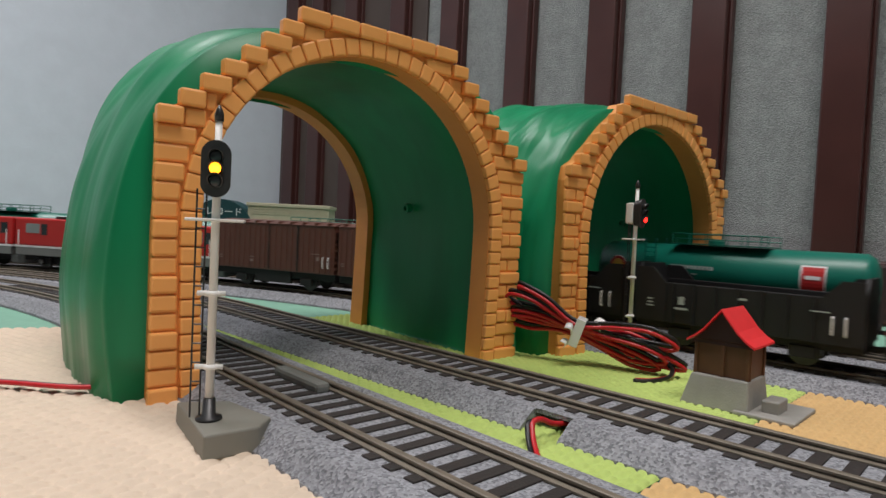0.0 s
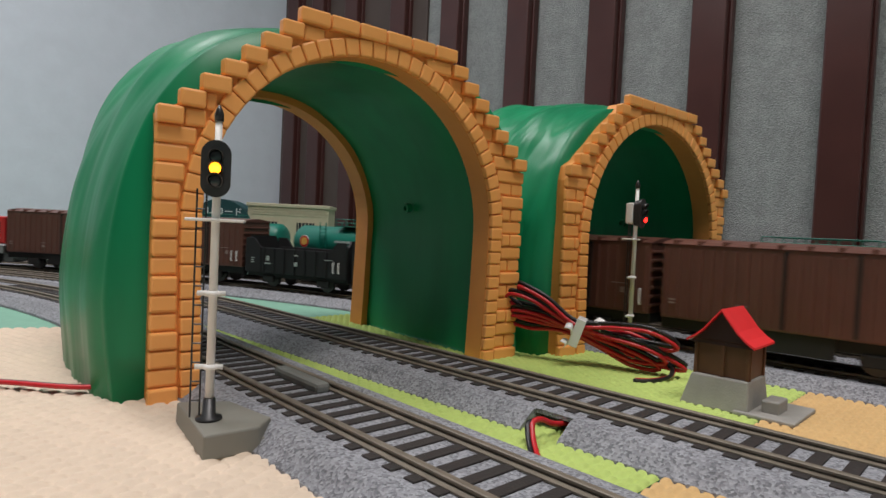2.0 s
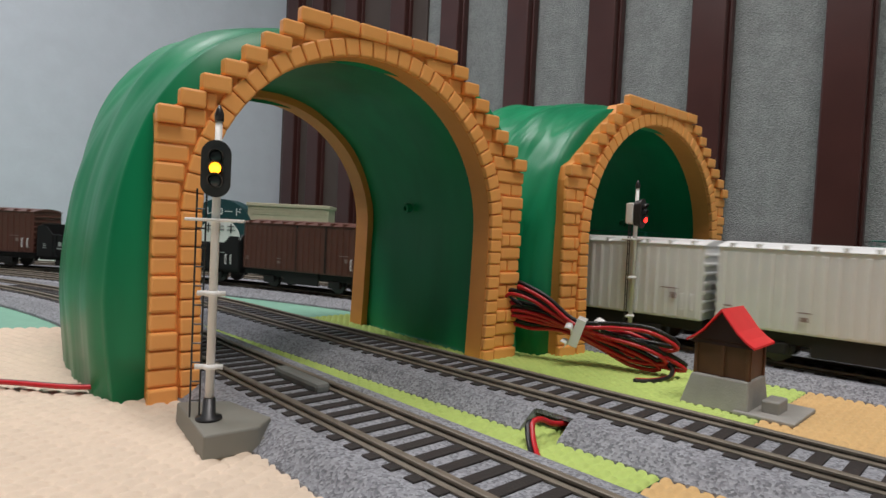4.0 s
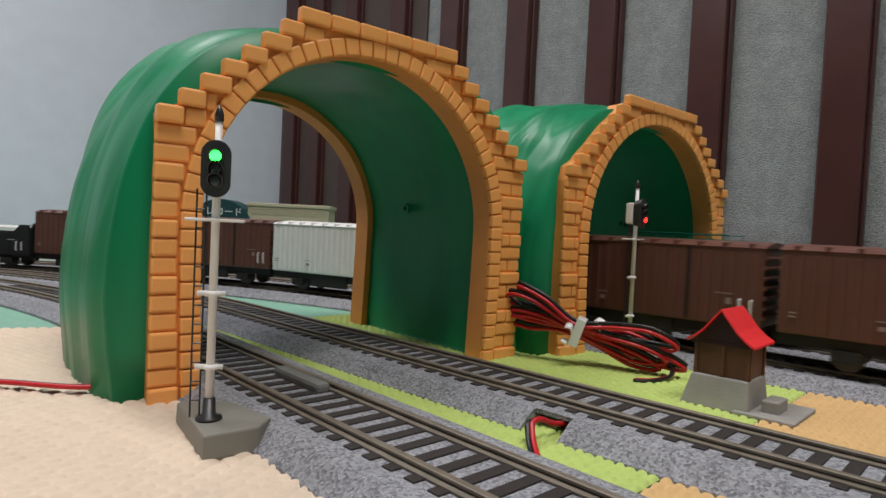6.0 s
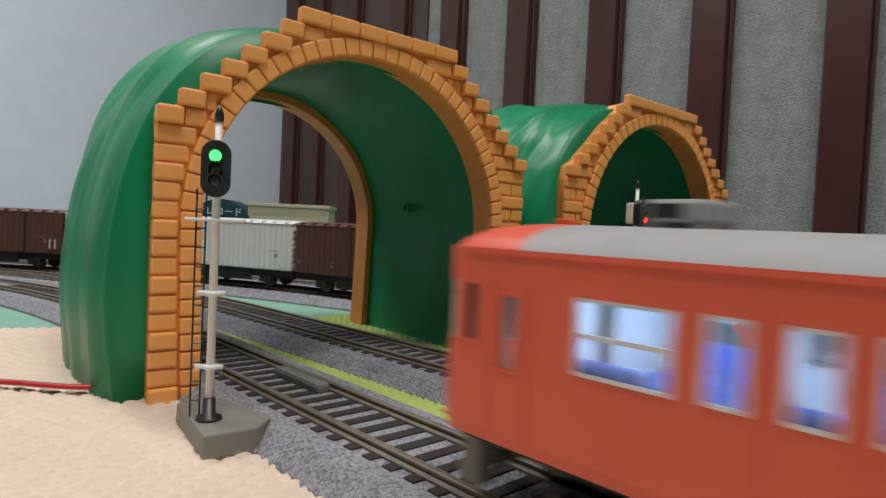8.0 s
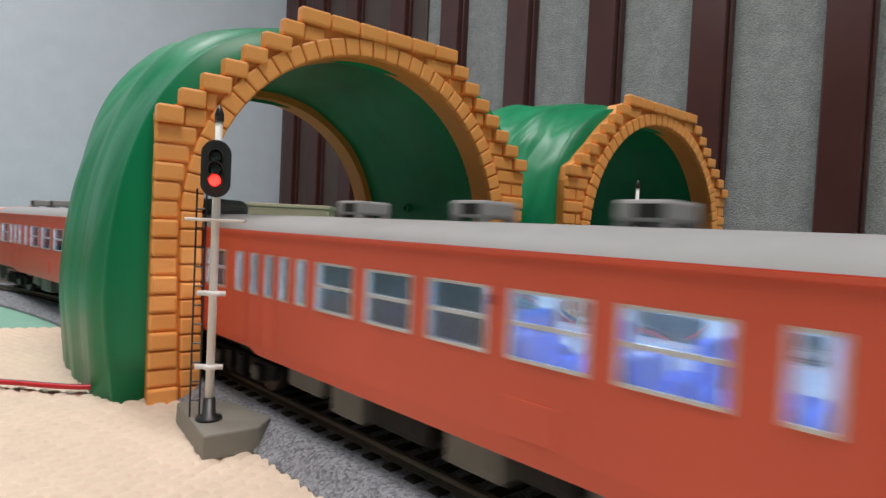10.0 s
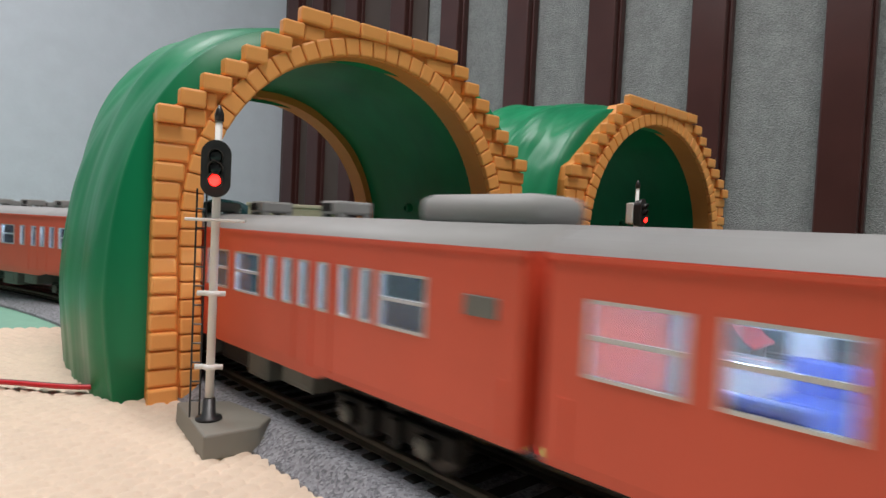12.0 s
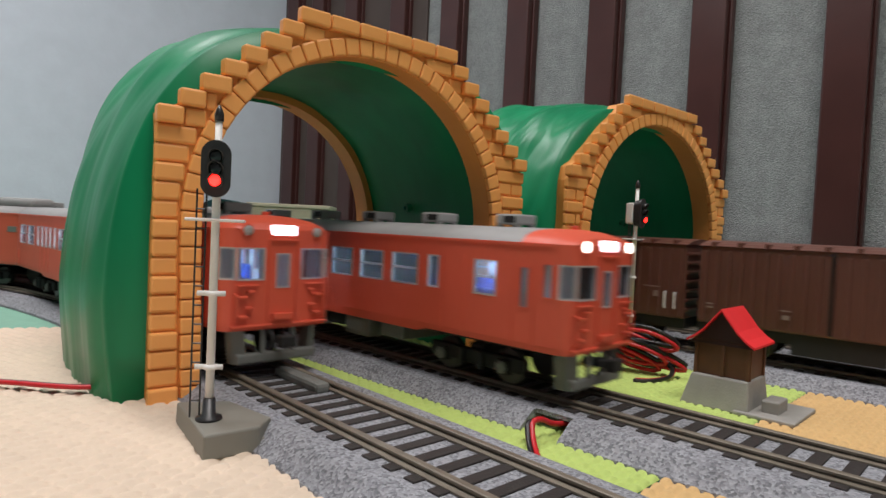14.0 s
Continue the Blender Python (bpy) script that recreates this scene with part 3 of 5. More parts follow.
def window(parent, at, s0, s1, z0, z1, bar):
    def quad_box(bm, a, b, za, zb, out, back):
        p, q = Vector((*at(a), 0)), Vector((*at(b), 0))
        t = (q - p).normalized()
        n = Vector((-t.y, t.x, 0))
        c = [p + n * out, q + n * out, q - n * back, p - n * back]
        lo = [bm.verts.new((v.x, v.y, za)) for v in c]
        hi = [bm.verts.new((v.x, v.y, zb)) for v in c]
        for j in range(4):
            bm.faces.new((lo[j], lo[(j + 1) % 4], hi[(j + 1) % 4], hi[j]))
        bm.faces.new(lo[::-1])
        bm.faces.new(hi)

    w = 0.00045
    bm = bmesh.new()
    quad_box(bm, s0, s0 + w, z0, z1, 0.00018, 0.0004)
    quad_box(bm, s1 - w, s1, z0, z1, 0.00018, 0.0004)
    quad_box(bm, s0 + w, s1 - w, z0, z0 + w, 0.00018, 0.0004)
    quad_box(bm, s0 + w, s1 - w, z1 - w, z1, 0.00018, 0.0004)
    if bar:
        zm = z0 + (z1 - z0) * 0.52
        quad_box(bm, s0 + w, s1 - w, zm - 0.0003, zm + 0.0003, 0.0001, 0.0004)
    fr = part("window", bm, FRAME_GREY if s1 - s0 > 0.0036 else CAR_RED, parent, "metal window frame")
    bm = bmesh.new()
    quad_box(bm, s0 + w, s1 - w, z0 + w, z1 - w, -0.0002, 0.0005)
    part("pane", bm, PANE, fr, "clear window pane").visible_shadow = False


def railcar(cab_lit, unit, label, local=False):
    """Diesel railcar, cab at +Y, plain gangway end at -Y."""
    root = empty("railcar")
    tagged(root, label, "train car", "red railcars")
    f = CAR_L / 2
    out = car_outline(True)
    zb, zg = 0.0128, 0.0412
    big = [(0.0260, 0.0390)] + [(0.0795 + i * 0.0175, 0.0928 + i * 0.0175) for i in range(5)]
    slim = [(0.0427, 0.0472), (0.0510, 0.0555), (0.0590, 0.0636), (0.0695, 0.0740), (0.1668, 0.1708), (0.1745, 0.1785), (0.1815, 0.1855), (0.1890, 0.1930), (0.1970, 0.2012)]
    doors = (0.0490, 0.0572, 0.0655, 0.1800, 0.1872, 0.1945)
    if unit:
        big += [(0.2100, 0.2230)]
        slim += [(0.2040, 0.2078)]
    else:
        big += [(0.2075, 0.2200), (0.2240, 0.2370)]
    if local:
        big = [(0.0243, 0.0325)] + [(0.0560 + i * 0.0169, 0.0687 + i * 0.0169) for i in range(8)] + [(0.2140, 0.2230)]
        slim = [(0.0468, 0.0515), (0.1925, 0.1970)]
        doors = (0.0365, 0.0450, 0.1990, 0.2080)
    length = CAR_L - 0.0049
    holes, spec = [], []
    for d0, d1 in big:
        spec.append((d0, d1, 0.0257, 0.0357, True))
    for d0, d1 in slim:
        spec.append((d0, d1, 0.0258, 0.0358, False))
    spec += [(0.0130, 0.0164, 0.0235, 0.0350, False), (0.0056, 0.0088, 0.0268, 0.0362, False)]
    probe = [0.0]
    for a, b in zip(out, out[1:]):
        probe.append(probe[-1] + math.hypot(b[0] - a[0], b[1] - a[1]))
    total = probe[-1]
    mid = total / 2
    wins = []
    for d0, d1, z0, z1, bar in spec:
        wins.append((length - d1 + 0.0045, length - d0 + 0.0045, z0, z1, bar))
        wins.append((total - length + d0 - 0.0045, total - length + d1 - 0.0045, z0, z1, bar))
    wins += [(mid - 0.0139, mid - 0.0058, 0.0268, 0.0360, False), (mid + 0.0058, mid + 0.0139, 0.0268, 0.0360, False), (mid - 0.0022, mid + 0.0022, 0.0245, 0.0345, False)]
    wins += [(mid - 0.0192, mid - 0.0143, 0.0270, 0.0360, False), (mid + 0.0143, mid + 0.0192, 0.0270, 0.0360, False)]
    holes = [w[:4] for w in wins]
    bm, at = shell(out, [zb, 0.0145, 0.02, 0.038, zg], holes, 0.0006)
    for v in bm.verts:
        if v.co.z < zb + 0.0001:
            v.co.z -= 0.0012 if abs(v.co.y) < 0.070 else 0.0
            v.co.x *= 0.985
    part("body", bm, CAR_RED, root, "vermilion painted car body")
    for w in wins:
        window(root, at, *w)
    # gangway end
    bm = boxes((-HALF + 0.0007, HALF - 0.0007, -f, -f + 0.0007, zb, zg))
    box(bm, -0.006, 0.006, -f - 0.0016, -f, 0.0135, 0.038, 0.0005)
    part("gangway_end", bm, CAR_RED, root)
    part("gangway", boxes((-0.0045, 0.0045, -f - 0.0026, -f - 0.0016, 0.0145, 0.036), bev=0.0004), UNDER_BLACK, root, "black rubber gangway")
    # front relief: door edges, handrails, pipes
    bm = boxes((-0.0048, -0.0043, f, f + 0.0005, 0.0150, 0.0385), (0.0043, 0.0048, f, f + 0.0005, 0.0150, 0.0385), (-0.0048, 0.0048, f, f + 0.0006, 0.0380, 0.0386), (-0.0032, 0.0032, f, f + 0.0012, 0.0155, 0.0172), bev=0.0001)
    part("door_surround", bm, CAR_RED, root, "moulded red door surround")
    part("tail_rail", boxes((-0.0155, 0.0155, f - 0.0008, f + 0.0005, 0.0136, 0.0143), bev=0.0002), CAR_RED, root)
    for sx in (-1, 1):
        x = sx * 0.0108
        for z, dx, w in ((0.0162, 0.0012, 0.0014), (0.0186, -0.0006, 0.0011), (0.0217, 0.0014, 0.0014), (0.0232, -0.0010, 0.0009)):
            part("step", boxes((x + sx * dx - w, x + sx * dx + w, f - 0.0008, f + 0.0007, z, z + 0.0009), bev=0.0003), CAR_RED, root)
        part("grab_bar", boxes((x - 0.0034, x + 0.0030, f - 0.0006, f + 0.0005, 0.0252, 0.0256), bev=0.0001), CAR_RED, root)
        bm = bmesh.new()
        tube(bm, [(sx * 0.0142, f - 0.0010, 0.0152), (sx * 0.0144, f + 0.0004, 0.0156), (sx * 0.0142, f + 0.0004, 0.0228), (sx * 0.0140, f - 0.0010, 0.0232)], 0.0004, 6)
        part("handrail", bm, CAR_RED, root)
    bm = bmesh.new()
    for x in (-1, 1):
        for y0 in (0.0112, 0.0182):
            box(bm, x * HALF - 0.0002, x * HALF + 0.0002, f - y0 - 0.0002, f - y0 + 0.0001, 0.0140, 0.0365)
        for d in doors:
            box(bm, x * HALF - 0.0002, x * HALF + 0.00018, f - d - 0.00015, f - d + 0.00015, 0.0140, 0.0368)
        box(bm, x * HALF - 0.0003, x * HALF + 0.0004, -f, f - 0.006, zg - 0.0008, zg - 0.0002)
    part("door_seam", bm, CAR_RED, root)
    for x in (-1, 1):
        side = [(x * (HALF - 0.0008), -f + 0.001), (x * (HALF - 0.0008), f - 0.007)]
        bm, _ = shell(side, [0.0176, 0.0405], [(f - d1 + f - 0.001, f - d0 + f - 0.001, z0, z1) for d0, d1, z0, z1, _b in spec if d0 > 0.009], 0.0002)
        part("lining", bm, INSIDE, root, "pale interior lining")
        if unit:
            part("vent_panel", boxes((x * HALF - 0.0003, x * HALF + 0.0003, -f + 0.0050, -f + 0.0118, 0.0308, 0.0340), bev=0.0002), UNDER_GREY, root, "small grey louvre panel")
        else:
            part("vent_panel", boxes((x * HALF - 0.0003, x * HALF + 0.0003, -f + 0.1290, -f + 0.1306, 0.0330, 0.0346), bev=0.0002), LOUVRE_RED, root, "small dark red louvre")
        part("jack_plate", boxes((x * HALF - 0.0003, x * HALF + 0.0003, -f + 0.0030, -f + 0.0044, 0.0140, 0.0225), bev=0.0002), CAR_RED, root)
        part("service_hatch", boxes((x * HALF - 0.0003, x * HALF + 0.0002, 0.012, 0.021, 0.0150, 0.0205), bev=0.0001), CAR_RED, root)
    # roof: grey, with a vermilion hood over the cab
    prof = [(0.0, 0.0), (0.0006, 0.0009), (0.0020, 0.0020), (0.0050, 0.0031), (0.0095, 0.0038), (0.0135, 0.0041), (HALF - 0.0001, 0.0042)]
    verts, faces, mi = [], [], []
    cols = []
    ys = [-f, -f + 0.06, 0.0, f - 0.06, f - 0.0161, f - 0.016, f - 0.010, f - 0.006, f - 0.0035, f - 0.0015, f - 0.0004]
    for y in ys:
        e = max(0.0, (y - (f - 0.010)) / 0.0096)
        drop = 0.0026 * e ** 2.2
        nar = 0.0034 * e ** 3
        for sx in (-1, 1):
            row = prof if sx < 0 else prof[::-1][1:]
            for ins, up in row:
                x = sx * max(0.0, HALF - ins - nar * (1 - ins / HALF))
                verts.append((x, y, zg + max(0.0, up - drop * up / 0.0042)))
    k = 2 * len(prof) - 1
    for i in range(len(ys) - 1):
        for j in range(k - 1):
            a = i * k + j
            faces.append((a, a + k, a + k + 1, a + 1))
            mi.append(1 if ys[i] > f - 0.0162 else 0)
    faces += [tuple(range(k))]
    mi.append(0)
    last = (len(ys) - 1) * k
    faces.append(tuple(range(last, last + k))[::-1])
    mi.append(1)
    me = mesh_of("roof", verts, faces, CAR_ROOF, True)
    me.materials.append(CAR_RED)
    me.polygons.foreach_set("material_index", mi)
    put("roof", me, root, None, "matt grey roof with vermilion cab hood")
    zr = zg + 0.0040
    for y in (f - 0.032, f - 0.065, f - 0.098, f - 0.133, f - 0.172):
        bm = boxes((-0.0048, 0.0048, y - 0.0042, y + 0.0042, zr + 0.0008, zr + 0.0040), bev=0.0006)
        for dx in (-0.0035, 0.0035):
            box(bm, dx - 0.001, dx + 0.001, y - 0.0040, y - 0.0024, zr - 0.0004, zr + 0.001)
            box(bm, dx - 0.001, dx + 0.001, y + 0.0024, y + 0.0040, zr - 0.0004, zr + 0.001)
        v = part("roof_vent", bm, CAR_ROOF, root, "grey box roof ventilator")
        part("vent_grille", boxes((-0.00495, -0.00485, y - 0.001, y + 0.0034, zr + 0.0014, zr + 0.0034), (0.00485, 0.00495, y - 0.001, y + 0.0034, zr + 0.0014, zr + 0.0034)), UNDER_BLACK, v)
    if unit:
        part("roof_tank", boxes((-0.0075, 0.0075, -f + 0.007, -f + 0.036, zr - 0.001, zr + 0.0050), bev=0.0022), CAR_ROOF, root, "rounded grey roof water tank", True)
    part("roof_horn", boxes((-0.001, 0.001, f - 0.012, f - 0.010, zr - 0.001, zr + 0.0012), bev=0.0003), CAR_RED, root)
    # lamps and destination sign
    bm = boxes((-0.0042, 0.0042, f - 0.0012, f + 0.0006, 0.0396, 0.0426), bev=0.0007)
    part("destination_sign", bm, SIGN_LIT, root, "lit white destination sign")
    for x in (-0.0112, 0.0112):
        bm = bmesh.new()
        lathe(bm, [(0.0017, -0.004), (0.0019, 0.0006), (0.0015, 0.0006)], Matrix.Translation((x, f - 0.0008, 0.0408)) @ pose(0, 0, 0, -90, 0, 0), 18)
        h = part("headlight", bm, CAR_RED, root)
        bm = bmesh.new()
        lathe(bm, [(0.0015, 0.0), (0.0014, 0.0006), (0.0008, 0.0009)], Matrix.Translation((x, f - 0.0004, 0.0408)) @ pose(0, 0, 0, -90, 0, 0), 18)
        part("lamp_glass", bm, HEADLIGHT_LIT if cab_lit else LENS_OFF, h, "lit headlight" if cab_lit else "unlit headlight glass")
    # underside
    part("floor_pan", boxes((-HALF + 0.001, HALF - 0.001, -f + 0.001, f - 0.005, 0.0122, 0.0136)), UNDER_BLACK, root)
    for y, w, l, z0, mt in ((-0.052, 0.0130, 0.014, 0.0055, UNDER_GREY), (-0.034, 0.0138, 0.011, 0.0042, UNDER_GREY), (-0.018, 0.0128, 0.016, 0.0050, UNDER_BLACK), (0.002, 0.0138, 0.013, 0.0048, UNDER_GREY),
                        (0.016, 0.0125, 0.010, 0.0062, UNDER_BLACK), (0.031, 0.0138, 0.014, 0.0044, UNDER_GREY), (0.049, 0.0130, 0.012, 0.0060, UNDER_GREY)):
        unit_box = part("equipment_box", boxes((-w, w, y - l / 2, y + l / 2, z0, 0.0122), bev=0.0006), mt, root, "underfloor equipment box")
        for x in (-1, 1):
            part("cover", boxes((x * w - 0.0003, x * w + 0.0003, y - l * 0.32, y + l * 0.32, z0 + 0.0014, 0.0104), bev=0.0002), mt, unit_box)
    for x in (-1, 1):
        bm = bmesh.new()
        rod(bm, (x * 0.0142, -0.060, 0.0112), (x * 0.0142, 0.056, 0.0112), 0.0004, 6)
        part("pipe", bm, UNDER_GREY, root)
    bogie(root, 0.086)
    bogie(root, -0.086)
    # pilot and coupler
    for x in (-1, 1):
        bm = bmesh.new()
        pr = [(x * 0.0108, f - 0.0065), (x * 0.0108, f - 0.0012), (x * 0.0140, f - 0.0030), (x * 0.0140, f - 0.0065)]
        lo, hi = [bm.verts.new((a * 0.93, b, 0.0030)) for a, b in pr], [bm.verts.new((a, b, 0.0128)) for a, b in pr]
        bm.faces.new(lo[::-1])
        bm.faces.new(hi)
        for k in range(4):
            bm.faces.new((lo[k], lo[(k + 1) % 4], hi[(k + 1) % 4], hi[k]))
        part("plough_side", bm, UNDER_GREY, root, "grey tapered plough side plate")
        part("hanger", boxes((x * 0.0049 - 0.0007, x * 0.0049 + 0.0007, f - 0.002, f - 0.0008, 0.0058, 0.0128), bev=0.0003), UNDER_GREY, root)
        bm = bmesh.new()
        tube(bm, smooth_line([(x * 0.0030, f - 0.0006, 0.0125), (x * 0.0032, f + 0.0012, 0.0105), (x * 0.0036, f + 0.0012, 0.0082), (x * 0.0044, f + 0.0002, 0.0072)], 4), 0.0004, 6)
        part("brake_hose", bm, UNDER_BLACK, root)
    part("snow_plough", boxes((-0.0128, 0.0128, f - 0.0030, f - 0.0010, 0.0030, 0.0060), bev=0.0006), UNDER_GREY, root, "grey snow plough blade under cab")
    part("coupler", boxes((-0.0014, 0.0014, f - 0.006, f + 0.004, 0.0085, 0.0105), (-0.0024, 0.0024, f + 0.002, f + 0.005, 0.0078, 0.0112), bev=0.0004), UNDER_BLACK, root)
    part("rear_coupler", boxes((-0.0014, 0.0014, -f - 0.003, -f + 0.006, 0.0085, 0.0105), bev=0.0004), UNDER_BLACK, root)
    # inside
    part("cabin_floor", boxes((-HALF + 0.0012, HALF - 0.0012, -f + 0.002, f - 0.006, 0.0168, 0.0176)), INSIDE, root)
    part("bulkhead", boxes((-HALF + 0.0012, -0.003, f - 0.0195, f - 0.019, 0.0176, 0.0405), (0.003, HALF - 0.0012, f - 0.0195, f - 0.019, 0.0176, 0.0405)), INSIDE, root)
    for i in range(5):
        y = f - 0.0795 - i * 0.0175 - 0.0066
        for x in (-0.0105, 0.0105):
            part("seat", boxes((x - 0.005, x + 0.005, y - 0.0075, y - 0.0060, 0.0176, 0.0290), (x - 0.005, x + 0.005, y - 0.0060, y - 0.001, 0.0176, 0.0222), (x - 0.005, x + 0.005, y + 0.003, y + 0.0075, 0.0176, 0.0222), bev=0.0005), SEAT, root, "blue moulded seats")
    for y in (f - 0.029, -f + 0.026, f - 0.055):
        for x in (-0.0115, 0.0115):
            part("bench", boxes((x - 0.004, x + 0.004, y - 0.006, y + 0.006, 0.0176, 0.0225), (x * 1.35 - 0.001, x * 1.35 + 0.001, y - 0.006, y + 0.006, 0.0176, 0.0275), bev=0.0005), SEAT, root, "blue moulded bench")
    for i in range(7):
        y = -f + 0.020 + i * 0.0318
        part("ceiling_lamp", boxes((-0.0016, 0.0016, y - 0.0022, y + 0.0022, 0.0396, 0.0404), bev=0.0003), TUBE, root, "glowing white ceiling lamp")
    part("ceiling_panel", boxes((-HALF + 0.001, HALF - 0.001, -f + 0.001, f - 0.006, 0.0408, 0.0414)), INSIDE, root)
    return root


def box_wagon(paint, length, label, gap):
    root = empty("box_wagon")
    tagged(root, label, "freight wagon", "freight wagons")
    f, w, z0, z1 = length / 2 - 0.0028, 0.0160, 0.0118, 0.0424
    bm = boxes((-w, w, -f, f, z0, z1), bev=0.0006)
    part("body", bm, paint, root)
    n = 22
    for i in range(n):
        y = -f + (i + 0.5) * 2 * f / n
        for x in (-w - 0.0002, w + 0.0002):
            part("rib", boxes((x - 0.0005, x + 0.0005, y - 0.0006, y + 0.0006, z0 + 0.001, z1 - 0.002), bev=0.00025), paint, root)
    for z in [z0 + 0.003 + i * 0.0038 for i in range(7)]:
        for y in (-f - 0.0003, f + 0.0003):
            part("end_rib", boxes((-w + 0.001, w - 0.001, y - 0.0005, y + 0.0005, z, z + 0.0014), bev=0.0004), paint, root)
    verts, faces = [], []
    prof = [(-w - 0.0006, 0), (-w * 0.8, 0.0011), (-w * 0.4, 0.0020), (0, 0.0024), (w * 0.4, 0.0020), (w * 0.8, 0.0011), (w + 0.0006, 0)]
    for y in (-f - 0.0006, f + 0.0006):
        verts += [(x, y, z1 - 0.0002 + h) for x, h in prof]
    k = len(prof)
    faces = [(j, j + 1, k + j + 1, k + j) for j in range(k - 1)] + [tuple(range(k))[::-1], tuple(range(k, 2 * k)), (0, k, 2 * k - 1, k - 1)]
    put("roof", mesh_of("roof", verts, faces, paint), root)
    for i in range(10):
        y = -f + (i + 0.5) * 2 * f / 10
        for x in (-w * 0.65, w * 0.65):
            part("roof_rib", boxes((x - 0.0060, x + 0.0060, y - 0.0007, y + 0.0007, z1 - 0.0004, z1 + 0.0014)), paint, root)
    for s in gap:
        for x in (-w - 0.0003, w + 0.0003):
            part("door_seam", boxes((x - 0.0004, x + 0.0004, f * s - 0.0006, f * s + 0.0006, z0 + 0.001, z1 - 0.001)), UNDER_BLACK, root, "dark door seam")
    for x in (-w - 0.0009, w + 0.0009):
        for y in (-f + 0.0035, -f + 0.0075):
            bm = bmesh.new()
            tube(bm, [(x * 0.98, y, z0 + 0.004), (x * 1.03, y, z0 + 0.0043), (x * 1.03, y, z0 + 0.0102), (x * 0.98, y, z0 + 0.0105)], 0.0004, 6)
            part("handrail", bm, MARK_WHITE, root, "white wire handrail")
        for y, z, ly, lz in ((0.34, 0.0080, 0.0020, 0.0002), (0.34, 0.0056, 0.0012, 0.0008), (0.90, 0.0064, 0.0013, 0.0003), (0.90, 0.0078, 0.0013, 0.0003), (-0.72, 0.0124, 0.0034, 0.0002), (-0.76, 0.0095, 0.0010, 0.0012)):
            part("marking", boxes((x - 0.0001, x + 0.0001, f * y - ly, f * y + ly, z0 + z - lz, z0 + z + lz)), MARK_FAINT, root, "small faint lettering bar")
    part("underframe", boxes((-w + 0.002, w - 0.002, -f, f, 0.0076, z0), (-w + 0.001, -w + 0.0025, -f * 0.3, f * 0.3, 0.004, z0), (w - 0.0025, w - 0.001, -f * 0.3, f * 0.3, 0.004, z0), (-0.0012, 0.0012, -length / 2, length / 2, 0.0075, 0.0095)), UNDER_BLACK, root, "black steel underframe")
    axles(root, f, w)
    return root


def axles(root, f, w):
    for y in (-f * 0.55, f * 0.55):
        for x in (-w + 0.002, w - 0.002):
            g = part("axle_guard", boxes((x - 0.001, x + 0.001, y - 0.0045, y + 0.0045, 0.0035, 0.0080), bev=0.0005), UNDER_BLACK, root)
        for x in (-0.0087, 0.0087):
            bm = bmesh.new()
            lathe(bm, [(0.0054, -0.0012), (0.0054, 0.0012), (0.0047, 0.0014), (0.0012, 0.0014)], Matrix.Translation((x, y, 0.0054)) @ pose(0, 0, 0, 0, 90, 0), 18)
            part("wheel", bm, STEEL, g)


